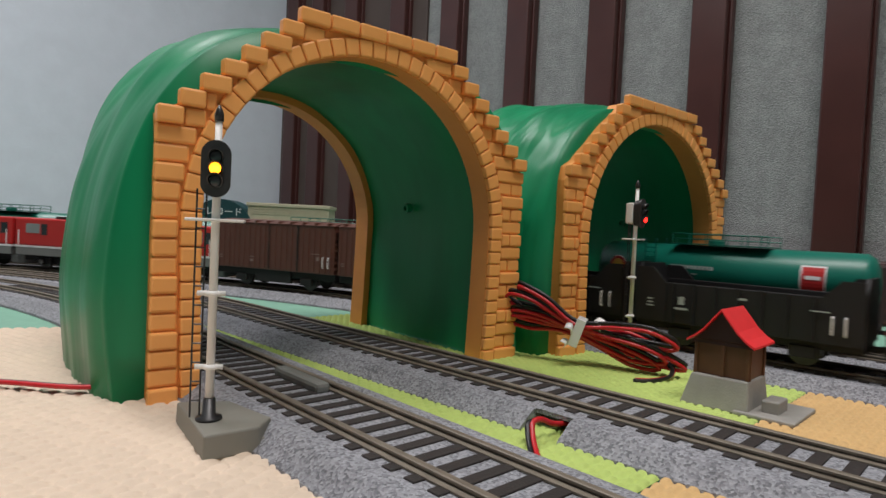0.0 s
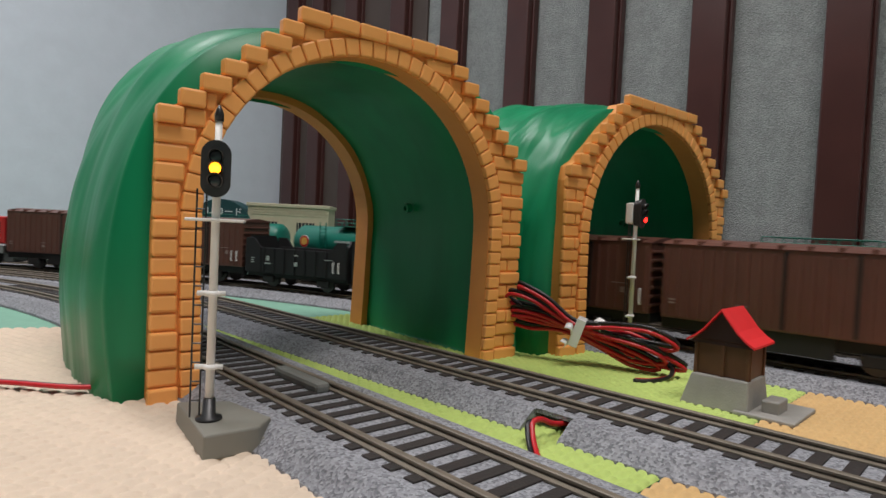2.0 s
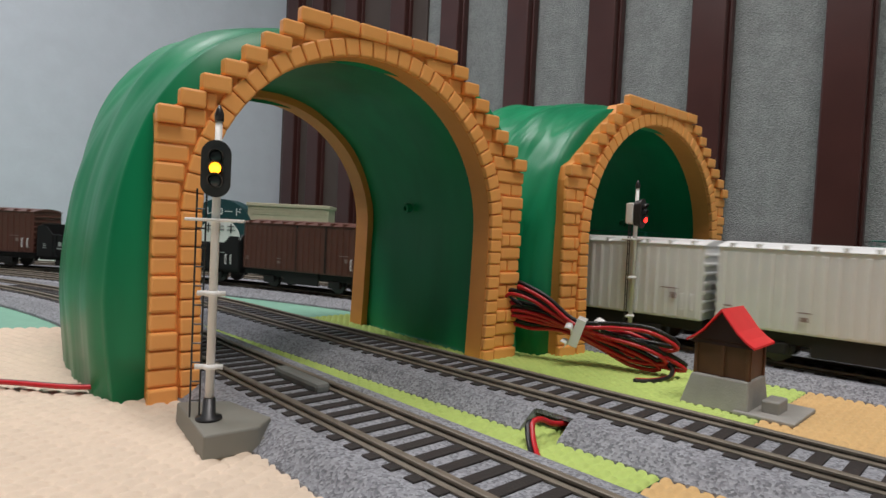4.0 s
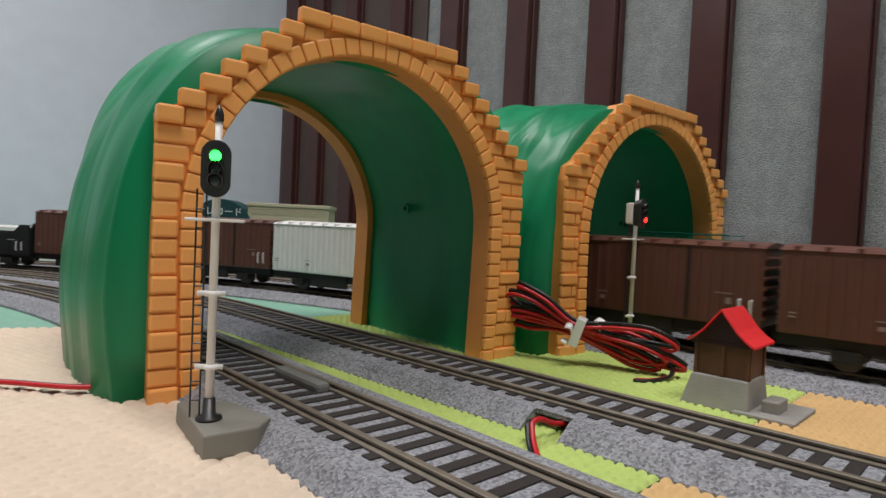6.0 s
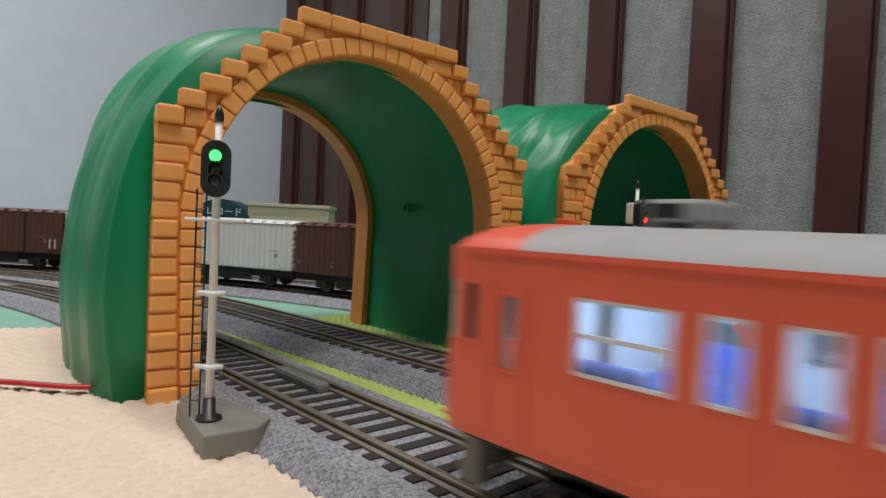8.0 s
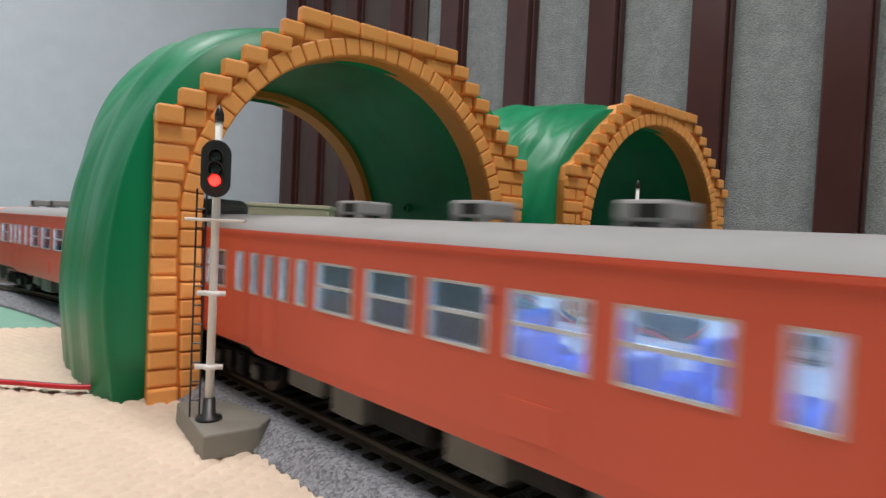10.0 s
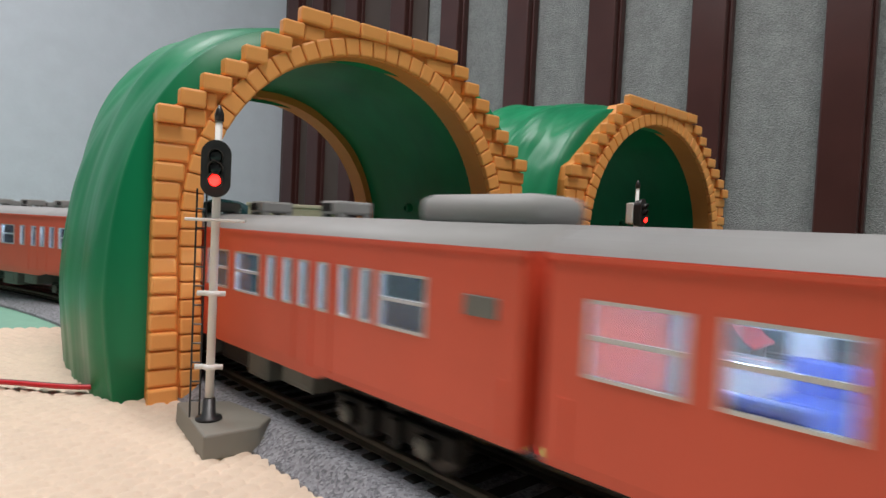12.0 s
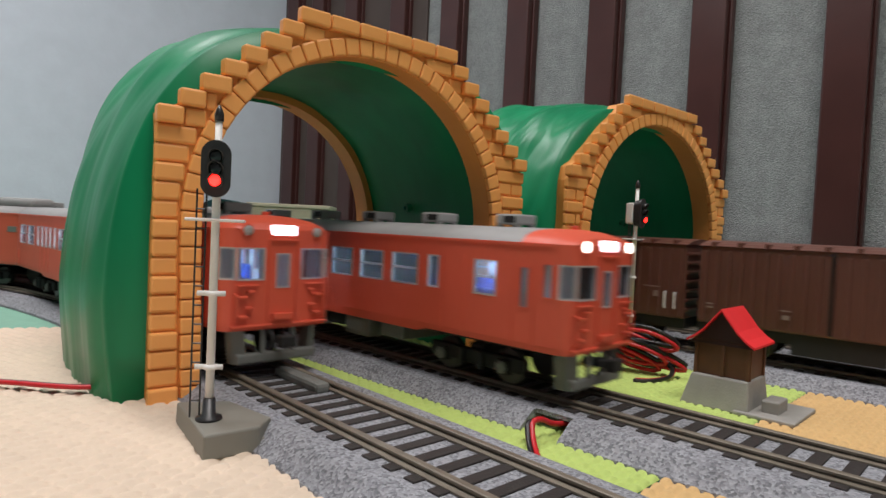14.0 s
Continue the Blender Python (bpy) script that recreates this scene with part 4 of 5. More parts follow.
def gondola(length, label):
    root = empty("gondola_wagon")
    tagged(root, label, "freight wagon", "freight wagons")
    f, w, z0, z1 = length / 2 - 0.0035, 0.0160, 0.0098, 0.0262
    part("body", boxes((-w, -w + 0.001, -f, f, z0, z1), (w - 0.001, w, -f, f, z0, z1), (-w + 0.001, w - 0.001, -f, f, z0, z0 + 0.002), bev=0.0003), WAGON_BLACK, root)
    for s in (-1, 1):
        bm = bmesh.new()
        y0, y1 = s * f - 0.0006, s * f + 0.0006
        prof = [(-w, z0), (w, z0), (w, z1 + 0.002), (w * 0.72, z1 + 0.0072), (-w * 0.72, z1 + 0.0072), (-w, z1 + 0.002)]
        a, b = [bm.verts.new((x, y0, z)) for x, z in prof], [bm.verts.new((x, y1, z)) for x, z in prof]
        bm.faces.new(a[::-1])
        bm.faces.new(b)
        for j in range(6):
            bm.faces.new((a[j], a[(j + 1) % 6], b[(j + 1) % 6], b[j]))
        for sx in (-1, 1):
            pr = [(s * f, z0), (s * f, z1 + 0.0060), (s * (f - 0.007), z1 + 0.0060), (s * (f - 0.013), z1 - 0.0005), (s * (f - 0.013), z0)]
            a, b = [bm.verts.new((sx * (w - 0.0008), y, z)) for y, z in pr], [bm.verts.new((sx * (w + 0.0004), y, z)) for y, z in pr]
            bm.faces.new(a)
            bm.faces.new(b[::-1])
            for j in range(5):
                bm.faces.new((a[j], a[(j + 1) % 5], b[(j + 1) % 5], b[j]))
        part("end_board", bm, WAGON_BLACK, root, "raised black end board")
    for i in range(7):
        y = -f * 0.62 + i * f * 1.24 / 6
        for x in (-w - 0.0003, w + 0.0003):
            part("stake", boxes((x - 0.0004, x + 0.0004, y - 0.0006, y + 0.0006, z0, z1)), WAGON_BLACK, root)
    for x in (-w - 0.0009, w + 0.0009):
        for y in (-f + 0.005, -f + 0.0090):
            bm = bmesh.new()
            tube(bm, [(x * 0.98, y, z0 + 0.0035), (x * 1.03, y, z0 + 0.0038), (x * 1.03, y, z0 + 0.0095), (x * 0.98, y, z0 + 0.0098)], 0.0004, 6)
            part("handrail", bm, MARK_WHITE, root, "white wire handrail")
        for y, z, ly, lz in ((0.52, 0.0095, 0.0012, 0.0016), (0.52, 0.0062, 0.0026, 0.0004), (0.84, 0.0092, 0.0011, 0.0003), (0.84, 0.0078, 0.0011, 0.0003), (0.84, 0.0064, 0.0014, 0.0003), (-0.05, 0.0126, 0.0014, 0.0004), (-0.05, 0.0070, 0.0012, 0.0013), (-0.68, 0.0112, 0.0030, 0.0002)):
            part("marking", boxes((x - 0.0001, x + 0.0001, f * y - ly, f * y + ly, z0 + z - lz, z0 + z + lz)), MARK_GREY, root, "small faded lettering bar")
    part("underframe", boxes((-w + 0.002, w - 0.002, -f, f, 0.0072, z0), (-0.0012, 0.0012, -length / 2, length / 2, 0.0072, 0.0092)), UNDER_BLACK, root)
    axles(root, f, w)
    return root


def tank_wagon(length, label):
    root = empty("tank_wagon")
    tagged(root, label, "tank wagon", "tank wagons")
    f, r, zc = length / 2 - 0.0067, 0.0128, 0.0290
    bm = bmesh.new()
    prof = [(0.001, -f), (r * 0.55, -f + 0.0006), (r * 0.85, -f + 0.0022), (r, -f + 0.005), (r, f - 0.005), (r * 0.85, f - 0.0022), (r * 0.55, f - 0.0006), (0.001, f)]
    lathe(bm, prof, Matrix.Translation((0, 0, zc)) @ pose(0, 0, 0, -90, 0, 0), 40)
    part("tank", bm, TANK_GREEN, root, "glossy teal green tank barrel", True)
    bm = boxes((-0.0135, 0.0135, -f, f, 0.0088, 0.0112), (-0.0012, 0.0012, -length / 2, length / 2, 0.0080, 0.0098))
    for y in (-f * 0.5, f * 0.5):
        box(bm, -0.011, 0.011, y - 0.003, y + 0.003, 0.011, 0.021)
    part("frame", bm, WAGON_BLACK, root, "black wagon frame")
    bm = bmesh.new()
    lathe(bm, [(0.004, 0.0), (0.004, 0.003), (0.0025, 0.0035)], Matrix.Translation((0, 0.004, zc + r - 0.0006)), 20)
    part("dome", bm, TANK_GREEN, root)
    part("walkway", boxes((-0.011, 0.011, -0.022, 0.022, zc + r + 0.0002, zc + r + 0.0008)), TANK_GREEN, root)
    for s in (-1, 1):
        for z in (0.003, 0.0055):
            bm = bmesh.new()
            rod(bm, (s * 0.011, -0.022, zc + r + z), (s * 0.011, 0.022, zc + r + z), 0.0003, 6)
            part("guard_rail", bm, TANK_GREEN, root)
        for i in range(6):
            y = -0.022 + i * 0.0088
            bm = bmesh.new()
            rod(bm, (s * 0.011, y, zc + r), (s * 0.011, y, zc + r + 0.0055), 0.0003, 6)
            part("guard_post", bm, TANK_GREEN, root)
        x = s * (r + 0.0003)

        def curved(y0, y1, z0, z1, material, name, o, label):
            n = 6
            vs, fs = [], []
            for i in range(n + 1):
                z = z0 + (z1 - z0) * i / n
                xx = s * (math.sqrt(max(0, r * r - z * z)) + o)
                vs += [(xx, y0, zc + z), (xx, y1, zc + z)]
            for i in range(n):
                fs.append((2 * i, 2 * i + 1, 2 * i + 3, 2 * i + 2))
            put(name, mesh_of(name, vs, fs, material), root, None, label)

        curved(-f + 0.018, -f + 0.028, -0.0065, 0.0065, MARK_WHITE, "placard", 0.00015, "white bordered placard")
        curved(-f + 0.0187, -f + 0.0273, -0.0045, 0.0058, MARK_RED, "placard_field", 0.0003, "red placard field")
        curved(-f + 0.0200, -f + 0.0260, 0.0004, 0.0020, MARK_WHITE, "placard_bar", 0.00045, "white bar")
        for i in range(11):
            curved(0.001 + i * 0.0019, 0.0024 + i * 0.0019, 0.0010, 0.0028, MARK_GREY, "marking", 0.0002, "pale lettering bar")
        curved(0.0085, 0.0115, -0.0016, -0.0010, MARK_GREY, "marking", 0.0002, "pale lettering bar")
        for i in range(7):
            part("ladder_rung", boxes((s * (r + 0.0004) - 0.0002, s * (r + 0.0004) + 0.0002, f - 0.034, f - 0.029, zc - 0.004 + i * 0.0024, zc - 0.0036 + i * 0.0024)), TANK_GREEN, root)
        for y in (f - 0.0342, f - 0.0288):
            part("ladder_stile", boxes((s * (r + 0.0004) - 0.0003, s * (r + 0.0004) + 0.0003, y - 0.0003, y + 0.0003, zc - 0.006, zc + 0.0155)), TANK_GREEN, root)
        for rr, mt, o in ((0.0045, MARK_WHITE, 0.0), (0.0042, MARK_RED, 0.0002), (0.0028, MARK_YELLOW, 0.0004)):
            b2 = bmesh.new()
            lathe(b2, [(rr, 0), (rr, 0.0004)], Matrix.Translation((s * (r - 0.0006 + o), f - 0.014, zc + 0.001)) @ pose(0, 0, 0, 0, 90 * s, 0), 24)
            part("emblem", b2, mt, root, "round emblem plate")
    for y in (-f * 0.62, f * 0.62):
        bogie(root, y, UNDER_BLACK, 0.018)
    return root


def locomotive(label):
    root = empty("locomotive")
    tagged(root, label, "locomotive", "red locomotives")
    f, w = 0.083, 0.0168
    part("body", boxes((-w, w, -f, f, 0.0172, 0.0375), bev=0.0012), LOCO_RED, root)
    part("stripe", boxes((-w - 0.0002, w + 0.0002, -f - 0.0002, f + 0.0002, 0.0158, 0.0172)), MARK_WHITE, root, "white waist stripe")
    part("skirt", boxes((-w, w, -f + 0.001, f - 0.001, 0.0100, 0.0158), bev=0.0004), LOCO_GREY, root)
    part("roof_grille", boxes((-0.011, 0.011, -f + 0.030, f - 0.030, 0.0375, 0.0395), (-0.006, 0.006, -0.012, 0.012, 0.0395, 0.0408), bev=0.0004), UNDER_BLACK, root, "dark roof grille")
    for s in (-1, 1):
        for y in (-f + 0.016, f - 0.016):
            part("cab_window", boxes((s * w - 0.0003, s * w + 0.0003, y - 0.006, y + 0.006, 0.0265, 0.0335), bev=0.0001), GREY_GLASS, root)
            part("cab_door", boxes((s * w - 0.0002, s * w + 0.0004, y - 0.0125, y - 0.0075, 0.0255, 0.0335)), DARK_GLASS, root)
        for i in range(6):
            y = -0.030 + i * 0.008
            part("side_window", boxes((s * w - 0.0003, s * w + 0.0003, y - 0.003, y + 0.003, 0.0268, 0.0325)), GREY_GLASS, root)
        part("side_grille", boxes((s * w - 0.0003, s * w + 0.0004, -0.052, -0.038, 0.0225, 0.0325)), UNDER_BLACK, root)
        for y in (-f + 0.004, f - 0.004):
            bm = bmesh.new()
            rod(bm, (s * (w + 0.0006), y, 0.0165), (s * (w + 0.0006), y, 0.0285), 0.0004, 6)
            part("handrail", bm, MARK_WHITE, root)
    for y in (-f, f):
        part("snow_plough", boxes((-0.012, 0.012, y - 0.004, y + 0.004, 0.0030, 0.0100), bev=0.0015), LOCO_GREY, root)
    part("underframe", boxes((-0.011, 0.011, -f, f, 0.006, 0.0105), (-0.0012, 0.0012, -f - 0.004, f + 0.004, 0.0080, 0.0098)), UNDER_BLACK, root)
    bogie(root, 0.05)
    bogie(root, -0.05)
    return root

# ---- signals ----


def signal(name_label):
    """A colour light signal, foot at the origin, lamps facing -Y."""
    root = empty("colour_light_signal")
    tagged(root, name_label, "signal", "colour light signals")
    bm = bmesh.new()
    lathe(bm, [(0.0029, 0.0), (0.0029, 0.0006), (0.0015, 0.0009), (0.0013, 0.0048)], Matrix.Translation((0, 0, 0.0)), 24)
    part("foot", bm, BLACK_PAINT, root, "black plastic pole foot", True)
    bm = bmesh.new()
    lathe(bm, [(0.00095, 0.0050), (0.0009, 0.052), (0.00085, 0.053), (0.00075, 0.0665)], Matrix(), 20)
    part("pole", bm, WHITE_PAINT, root, "white painted pole", True)
    bm = bmesh.new()
    lathe(bm, [(0.0010, 0.0665), (0.0010, 0.0680), (0.0007, 0.0690), (0.0002, 0.0700)], Matrix(), 16)
    part("cap", bm, BLACK_PAINT, root, "black pole cap", True)
    for z in (0.0118, 0.0283):
        bm = bmesh.new()
        lathe(bm, [(0.0012, z - 0.0006), (0.0016, z - 0.0003), (0.0016, z + 0.0003), (0.0012, z + 0.0006)], Matrix(), 18)
        rod(bm, (-0.0034, 0.0006, z), (0.0026, 0, z), 0.0006, 8)
        part("clamp", bm, WHITE_PAINT, root, "white ladder clamp", True)
    bm = boxes((-0.0062, 0.0062, -0.0022, 0.0034, 0.0443, 0.0450), bev=0.0003)
    part("platform", bm, WHITE_PAINT, root, "white service platform")
    n = 18

    def oval(bm, y0, y1, r, zc, half):
        a, b = [], []
        for i in range(2 * n):
            t = math.tau * i / (2 * n)
            x, z = r * math.cos(t), r * math.sin(t) + (half if math.sin(t) >= 0 else -half)
            a.append(bm.verts.new((x, y0, zc + z)))
            b.append(bm.verts.new((x, y1, zc + z)))
        bm.faces.new(a)
        bm.faces.new(b[::-1])
        for i in range(2 * n):
            bm.faces.new((a[i], b[i], b[(i + 1) % (2 * n)], a[(i + 1) % (2 * n)]))

    bm = bmesh.new()
    oval(bm, -0.0030, -0.0021, 0.0031, 0.0558, 0.0031)
    oval(bm, -0.0021, 0.0002, 0.0026, 0.0558, 0.0029)
    head = part("lamp_head", bm, BLACK_PAINT, root, "oval black lamp head")
    part("lamp_case", boxes((-0.0030, 0.0022, 0.0003, 0.0036, 0.0512, 0.0602), bev=0.0006), WHITE_PAINT, root, "white lamp housing")
    bulbs = []
    for z, lit in ((0.0584, BULB_GREEN), (0.0558, BULB_YELLOW), (0.0532, BULB_RED)):
        bm = bmesh.new()
        m = Matrix.Translation((0, -0.0030, z)) @ pose(0, 0, 0, 90, 0, 0)
        rings = []
        for rr, d in ((0.00165, -0.0002), (0.00165, 0.0022), (0.0014, 0.0022), (0.0014, -0.0002)):
            rings.append([bm.verts.new(m @ Vector((rr * math.cos(k * math.tau / 24), rr * math.sin(k * math.tau / 24), d * (0.55 + 0.45 * math.sin(k * math.tau / 24))))) for k in range(24)])
        for a, b in zip(rings, rings[1:] + rings[:1]):
            for k in range(24):
                bm.faces.new((a[k], a[(k + 1) % 24], b[(k + 1) % 24], b[k]))
        hood = part("lamp_hood", bm, BLACK_PAINT, root, "black tube hood")
        bm = bmesh.new()
        lathe(bm, [(0.00135, 0.0), (0.00135, 0.0002), (0.0010, 0.0004)], Matrix.Translation((0, -0.0030, z)) @ pose(0, 0, 0, 90, 0, 0), 20)
        part("lens", bm, DARK_GLASS, hood, "dark smoked lens", True)
        bm = bmesh.new()
        lathe(bm, [(0.0002, -0.0008), (0.0009, -0.0003), (0.00125, 0.0003), (0.0009, 0.0007), (0.0002, 0.0009)], pose(0, 0, 0, 90, 0, 0), 18)
        bulb = part("bulb", bm, lit, root, "signal bulb", True)
        bulb.location = (0, -0.0010, z)
        bulbs.append(bulb)
    for x in (-0.0042, -0.0022):
        bm = bmesh.new()
        rod(bm, (x, 0.0012, 0.0002), (x, 0.0012, 0.0515), 0.00022, 6)
        part("ladder_rail", bm, BLACK_PAINT, root, "thin black ladder rail")
    for i in range(11):
        bm = bmesh.new()
        z = 0.004 + i * 0.0043
        rod(bm, (-0.0042, 0.0012, z), (-0.0022, 0.0012, z), 0.0002, 6)
        part("rung", bm, BLACK_PAINT, root)
    return root, bulbs


SIG_1 = Matrix.Translation((-0.0507, 0.1343, 0.0062)) @ pose(0, 0, 0, 0, 0, 14)
signal_near, BULBS_NEAR = signal("white pole colour light signal with black ladder on grey plinth")
signal_near.matrix_world = SIG_1
signal_far, BULBS_FAR = signal("white pole colour light signal showing red beside freight track")
signal_far.matrix_world = Matrix.Translation((0.0818, 0.2590, 0.0062)) @ pose(0, 0, 0, 0, 0, 50)


def plinth(m, label, high):
    root = empty("signal_plinth", m)
    tagged(root, label, "plinth", "signal plinths")
    for name, pts, z0, z1 in (("block", [(-0.0125, 0.0120), (0.0030, -0.0105), (0.0122, -0.0030), (0.0128, 0.0040), (-0.0005, 0.0150)], 0.0007, high),
                              ("clip", [(0.0095, -0.0034), (0.0150, -0.0010), (0.0150, 0.0050), (0.0110, 0.0050)], 0.0008, high * 0.55)):
        bm = bmesh.new()
        lo, hi = [bm.verts.new((x * 1.03, y * 1.03, z0)) for x, y in pts], [bm.verts.new((x, y, z1)) for x, y in pts]
        bm.faces.new(lo[::-1])
        bm.faces.new(hi)
        for i in range(len(pts)):
            k = (i + 1) % len(pts)
            bm.faces.new((lo[i], lo[k], hi[k], hi[i]))
        bmesh.ops.bevel(bm, geom=bm.edges[:], offset=0.0005, segments=2, affect="EDGES", profile=0.5)
        part(name, bm, GREY_BASE, root)


plinth(Matrix.Translation((-0.0505, 0.1340, 0)), "grey plastic signal plinth on the tan mat", 0.0062)
plinth(Matrix.Translation((0.0818, 0.2590, 0)) @ Matrix.Diagonal((0.7, 0.7, 1, 1)), "grey plastic signal plinth behind the cable bundle", 0.0062)

# ---- hut on its concrete base ----
HUT = Matrix.Translation((0.0765, 0.1890, 0)) @ pose(0, 0, 0, 0, 0, -43.7)
hut = empty("track_hut", HUT)
tagged(hut, "small brown hut with red flared roof on concrete base", "hut")


def block(bm, lo, hi, z0, z1):
    a = [bm.verts.new((x, y, z0)) for x, y in lo]
    b = [bm.verts.new((x, y, z1)) for x, y in hi]
    n = len(a)
    bm.faces.new(a[::-1])
    bm.faces.new(b)
    for i in range(n):
        bm.faces.new((a[i], a[(i + 1) % n], b[(i + 1) % n], b[i]))


HW, HD = 0.0202, 0.0200
bm = bmesh.new()
block(bm, [(0, 0), (HW, 0), (HW, HD), (0, HD)], [(0.0026, 0.0018), (HW - 0.0008, 0.0018), (HW - 0.0008, HD - 0.0018), (0.0026, HD - 0.0018)], 0.0006, 0.0104)
bmesh.ops.bevel(bm, geom=bm.edges[:], offset=0.0005, segments=2, affect="EDGES", profile=0.5)
part("base", bm, CONCRETE, hut, "tapered grey concrete base")
part("base_slab", boxes((HW - 0.004, HW + 0.0125, -0.001, HD + 0.003, 0.0006, 0.0020), bev=0.0004), CONCRETE, hut, "low grey concrete slab")
part("base_step", boxes((HW + 0.0022, HW + 0.0070, 0.0045, 0.0140, 0.0010, 0.0056), bev=0.0005), CONCRETE, hut, "grey concrete step")
part("hut_wall", boxes((0.0034, HW - 0.0014, 0.0030, HD - 0.0030, 0.0104, 0.0213), bev=0.0003), BROWN_WOOD, hut, "brown wooden hut walls")
for x in (0.0034, 0.0114, HW - 0.0016):
    part("post", boxes((x - 0.0004, x + 0.0006, 0.0023, 0.0031, 0.0105, 0.0213), bev=0.0001), BROWN_WOOD, hut)
part("plate", boxes((0.0029, HW - 0.0008, 0.0022, 0.0031, 0.0207, 0.0217), bev=0.0001), BROWN_WOOD, hut)
for y in (0.0030, HD - 0.0040):
    part("post", boxes((HW - 0.0015, HW - 0.0007, y, y + 0.0010, 0.0105, 0.0213), bev=0.0001), BROWN_WOOD, hut)
mx = 0.0109
slope = [(0.0, 0.0305), (0.0026, 0.0272), (0.0049, 0.0242), (0.0074, 0.0219), (0.0099, 0.0203)]
for s, nm in ((-1, "roof_slope"), (1, "roof_slope")):
    vs, fs = [], []
    for x, z in slope:
        for y in (0.0004, HD + 0.0004):
            vs += [(mx + s * x, y, z), (mx + s * x, y, z + 0.0007)]
    for i in range(len(slope) - 1):
        a = i * 4
        fs += [(a, a + 2, a + 6, a + 4), (a + 1, a + 5, a + 7, a + 3), (a, a + 4, a + 5, a + 1), (a + 2, a + 3, a + 7, a + 6)]
    e = (len(slope) - 1) * 4
    fs += [(0, 1, 3, 2), (e, e + 2, e + 3, e + 1)]
    put(nm, mesh_of(nm, vs, fs, RED_ROOF), hut, None, "curved bright red roof slope")
for y in (0.0022, HD - 0.0028):
    bm = bmesh.new()
    gp = [(mx - x, z - 0.0003) for x, z in slope[::-1]] + [(mx + x, z - 0.0003) for x, z in slope[1:]]
    a, b = [bm.verts.new((x, y, z)) for x, z in gp], [bm.verts.new((x, y + 0.0006, z)) for x, z in gp]
    bm.faces.new(a)
    bm.faces.new(b[::-1])
    for i in range(len(gp)):
        bm.faces.new((a[i], b[i], b[(i + 1) % len(gp)], a[(i + 1) % len(gp)]))
    part("gable", bm, DARK_WOOD, hut, "dark brown gable board")

# ---- cables ----
bundle = empty("cable_bundle")
tagged(bundle, "coiled red and black twin cable tied with white tape", "cable")
CL, CR = Vector((0.0290, 0.2440, 0.0205)), Vector((0.0885, 0.2190, 0.0060))
CD = CR - CL
rng = random.Random(5)
WIRE_R = 0.00078
for i, (lift, wide, reach, drop, start) in enumerate(((0.010, 0.0055, 0.97, 0.0055, 0.03), (0.004, 0.0075, 0.92, -0.001, -0.05), (-0.001, 0.0050, 1.03, -0.001, 0.0), (-0.004, 0.0065, 0.90, -0.004, -0.04), (0.001, 0.0042, 0.86, 0.004, -0.02))):
    pts = []
    wide *= 0.82
    for k in range(14):
        t = math.tau * k / 14
        c, s = math.cos(t), math.sin(t)
        u = start + (reach - start) * (0.5 + 0.5 * c)
        pinch = min(1.0, abs(u - 0.40) * 2.3 + 0.14)
        p = CL + CD * u
        p.z += s * wide * 0.75 * pinch + (drop if u > 0.4 else lift) * pinch + rng.uniform(-0.0004, 0.0004)
        p.y += -s * wide * 0.5 * pinch + (i - 2) * 0.0011
        p.z = max(0.0018, p.z)
        pts.append(p)
    pts.append(pts[0].copy())
    for off, material, nm in ((0.0, RED_WIRE, "red_wire"), (2 * WIRE_R, BLACK_WIRE, "black_wire")):
        bm = bmesh.new()
        tube(bm, smooth_line([p + Vector((0.0003, 0.0004, off)) if off else p for p in pts], 6), WIRE_R, 8)
        part(nm, bm, material, bundle, smooth=True)
for off, material, nm in ((0.0, RED_WIRE, "red_wire"), (1, BLACK_WIRE, "black_wire")):
    o = Vector((-0.0009, -0.0012, 0)) * off
    bm = bmesh.new()
    tube(bm, smooth_line([Vector(p) + o for p in ((0.0600, 0.2400, 0.0110), (0.0750, 0.2300, 0.0072), (0.0860, 0.2230, 0.0050), (0.0845, 0.2170, 0.0024), (0.0770, 0.2130, 0.0014), (0.0700, 0.2120, 0.0014))], 8), WIRE_R, 8)
    part(nm, bm, material, bundle, smooth=True)
tie = CL + CD * 0.42
bm = boxes((-0.0016, 0.0020, -0.0046, -0.0040, -0.0068, 0.0040), (-0.0016, 0.0020, 0.0040, 0.0046, -0.0050, 0.0040), (-0.0016, 0.0020, -0.0046, 0.0046, 0.0036, 0.0042), bev=0.0002)
band = part("tape_band", bm, TIE_WHITE, bundle, "white tape band")
band.matrix_world = Matrix.Translation(tie + Vector((0, 0, 0.001))) @ pose(0, 0, 0, 0, 18, -18)
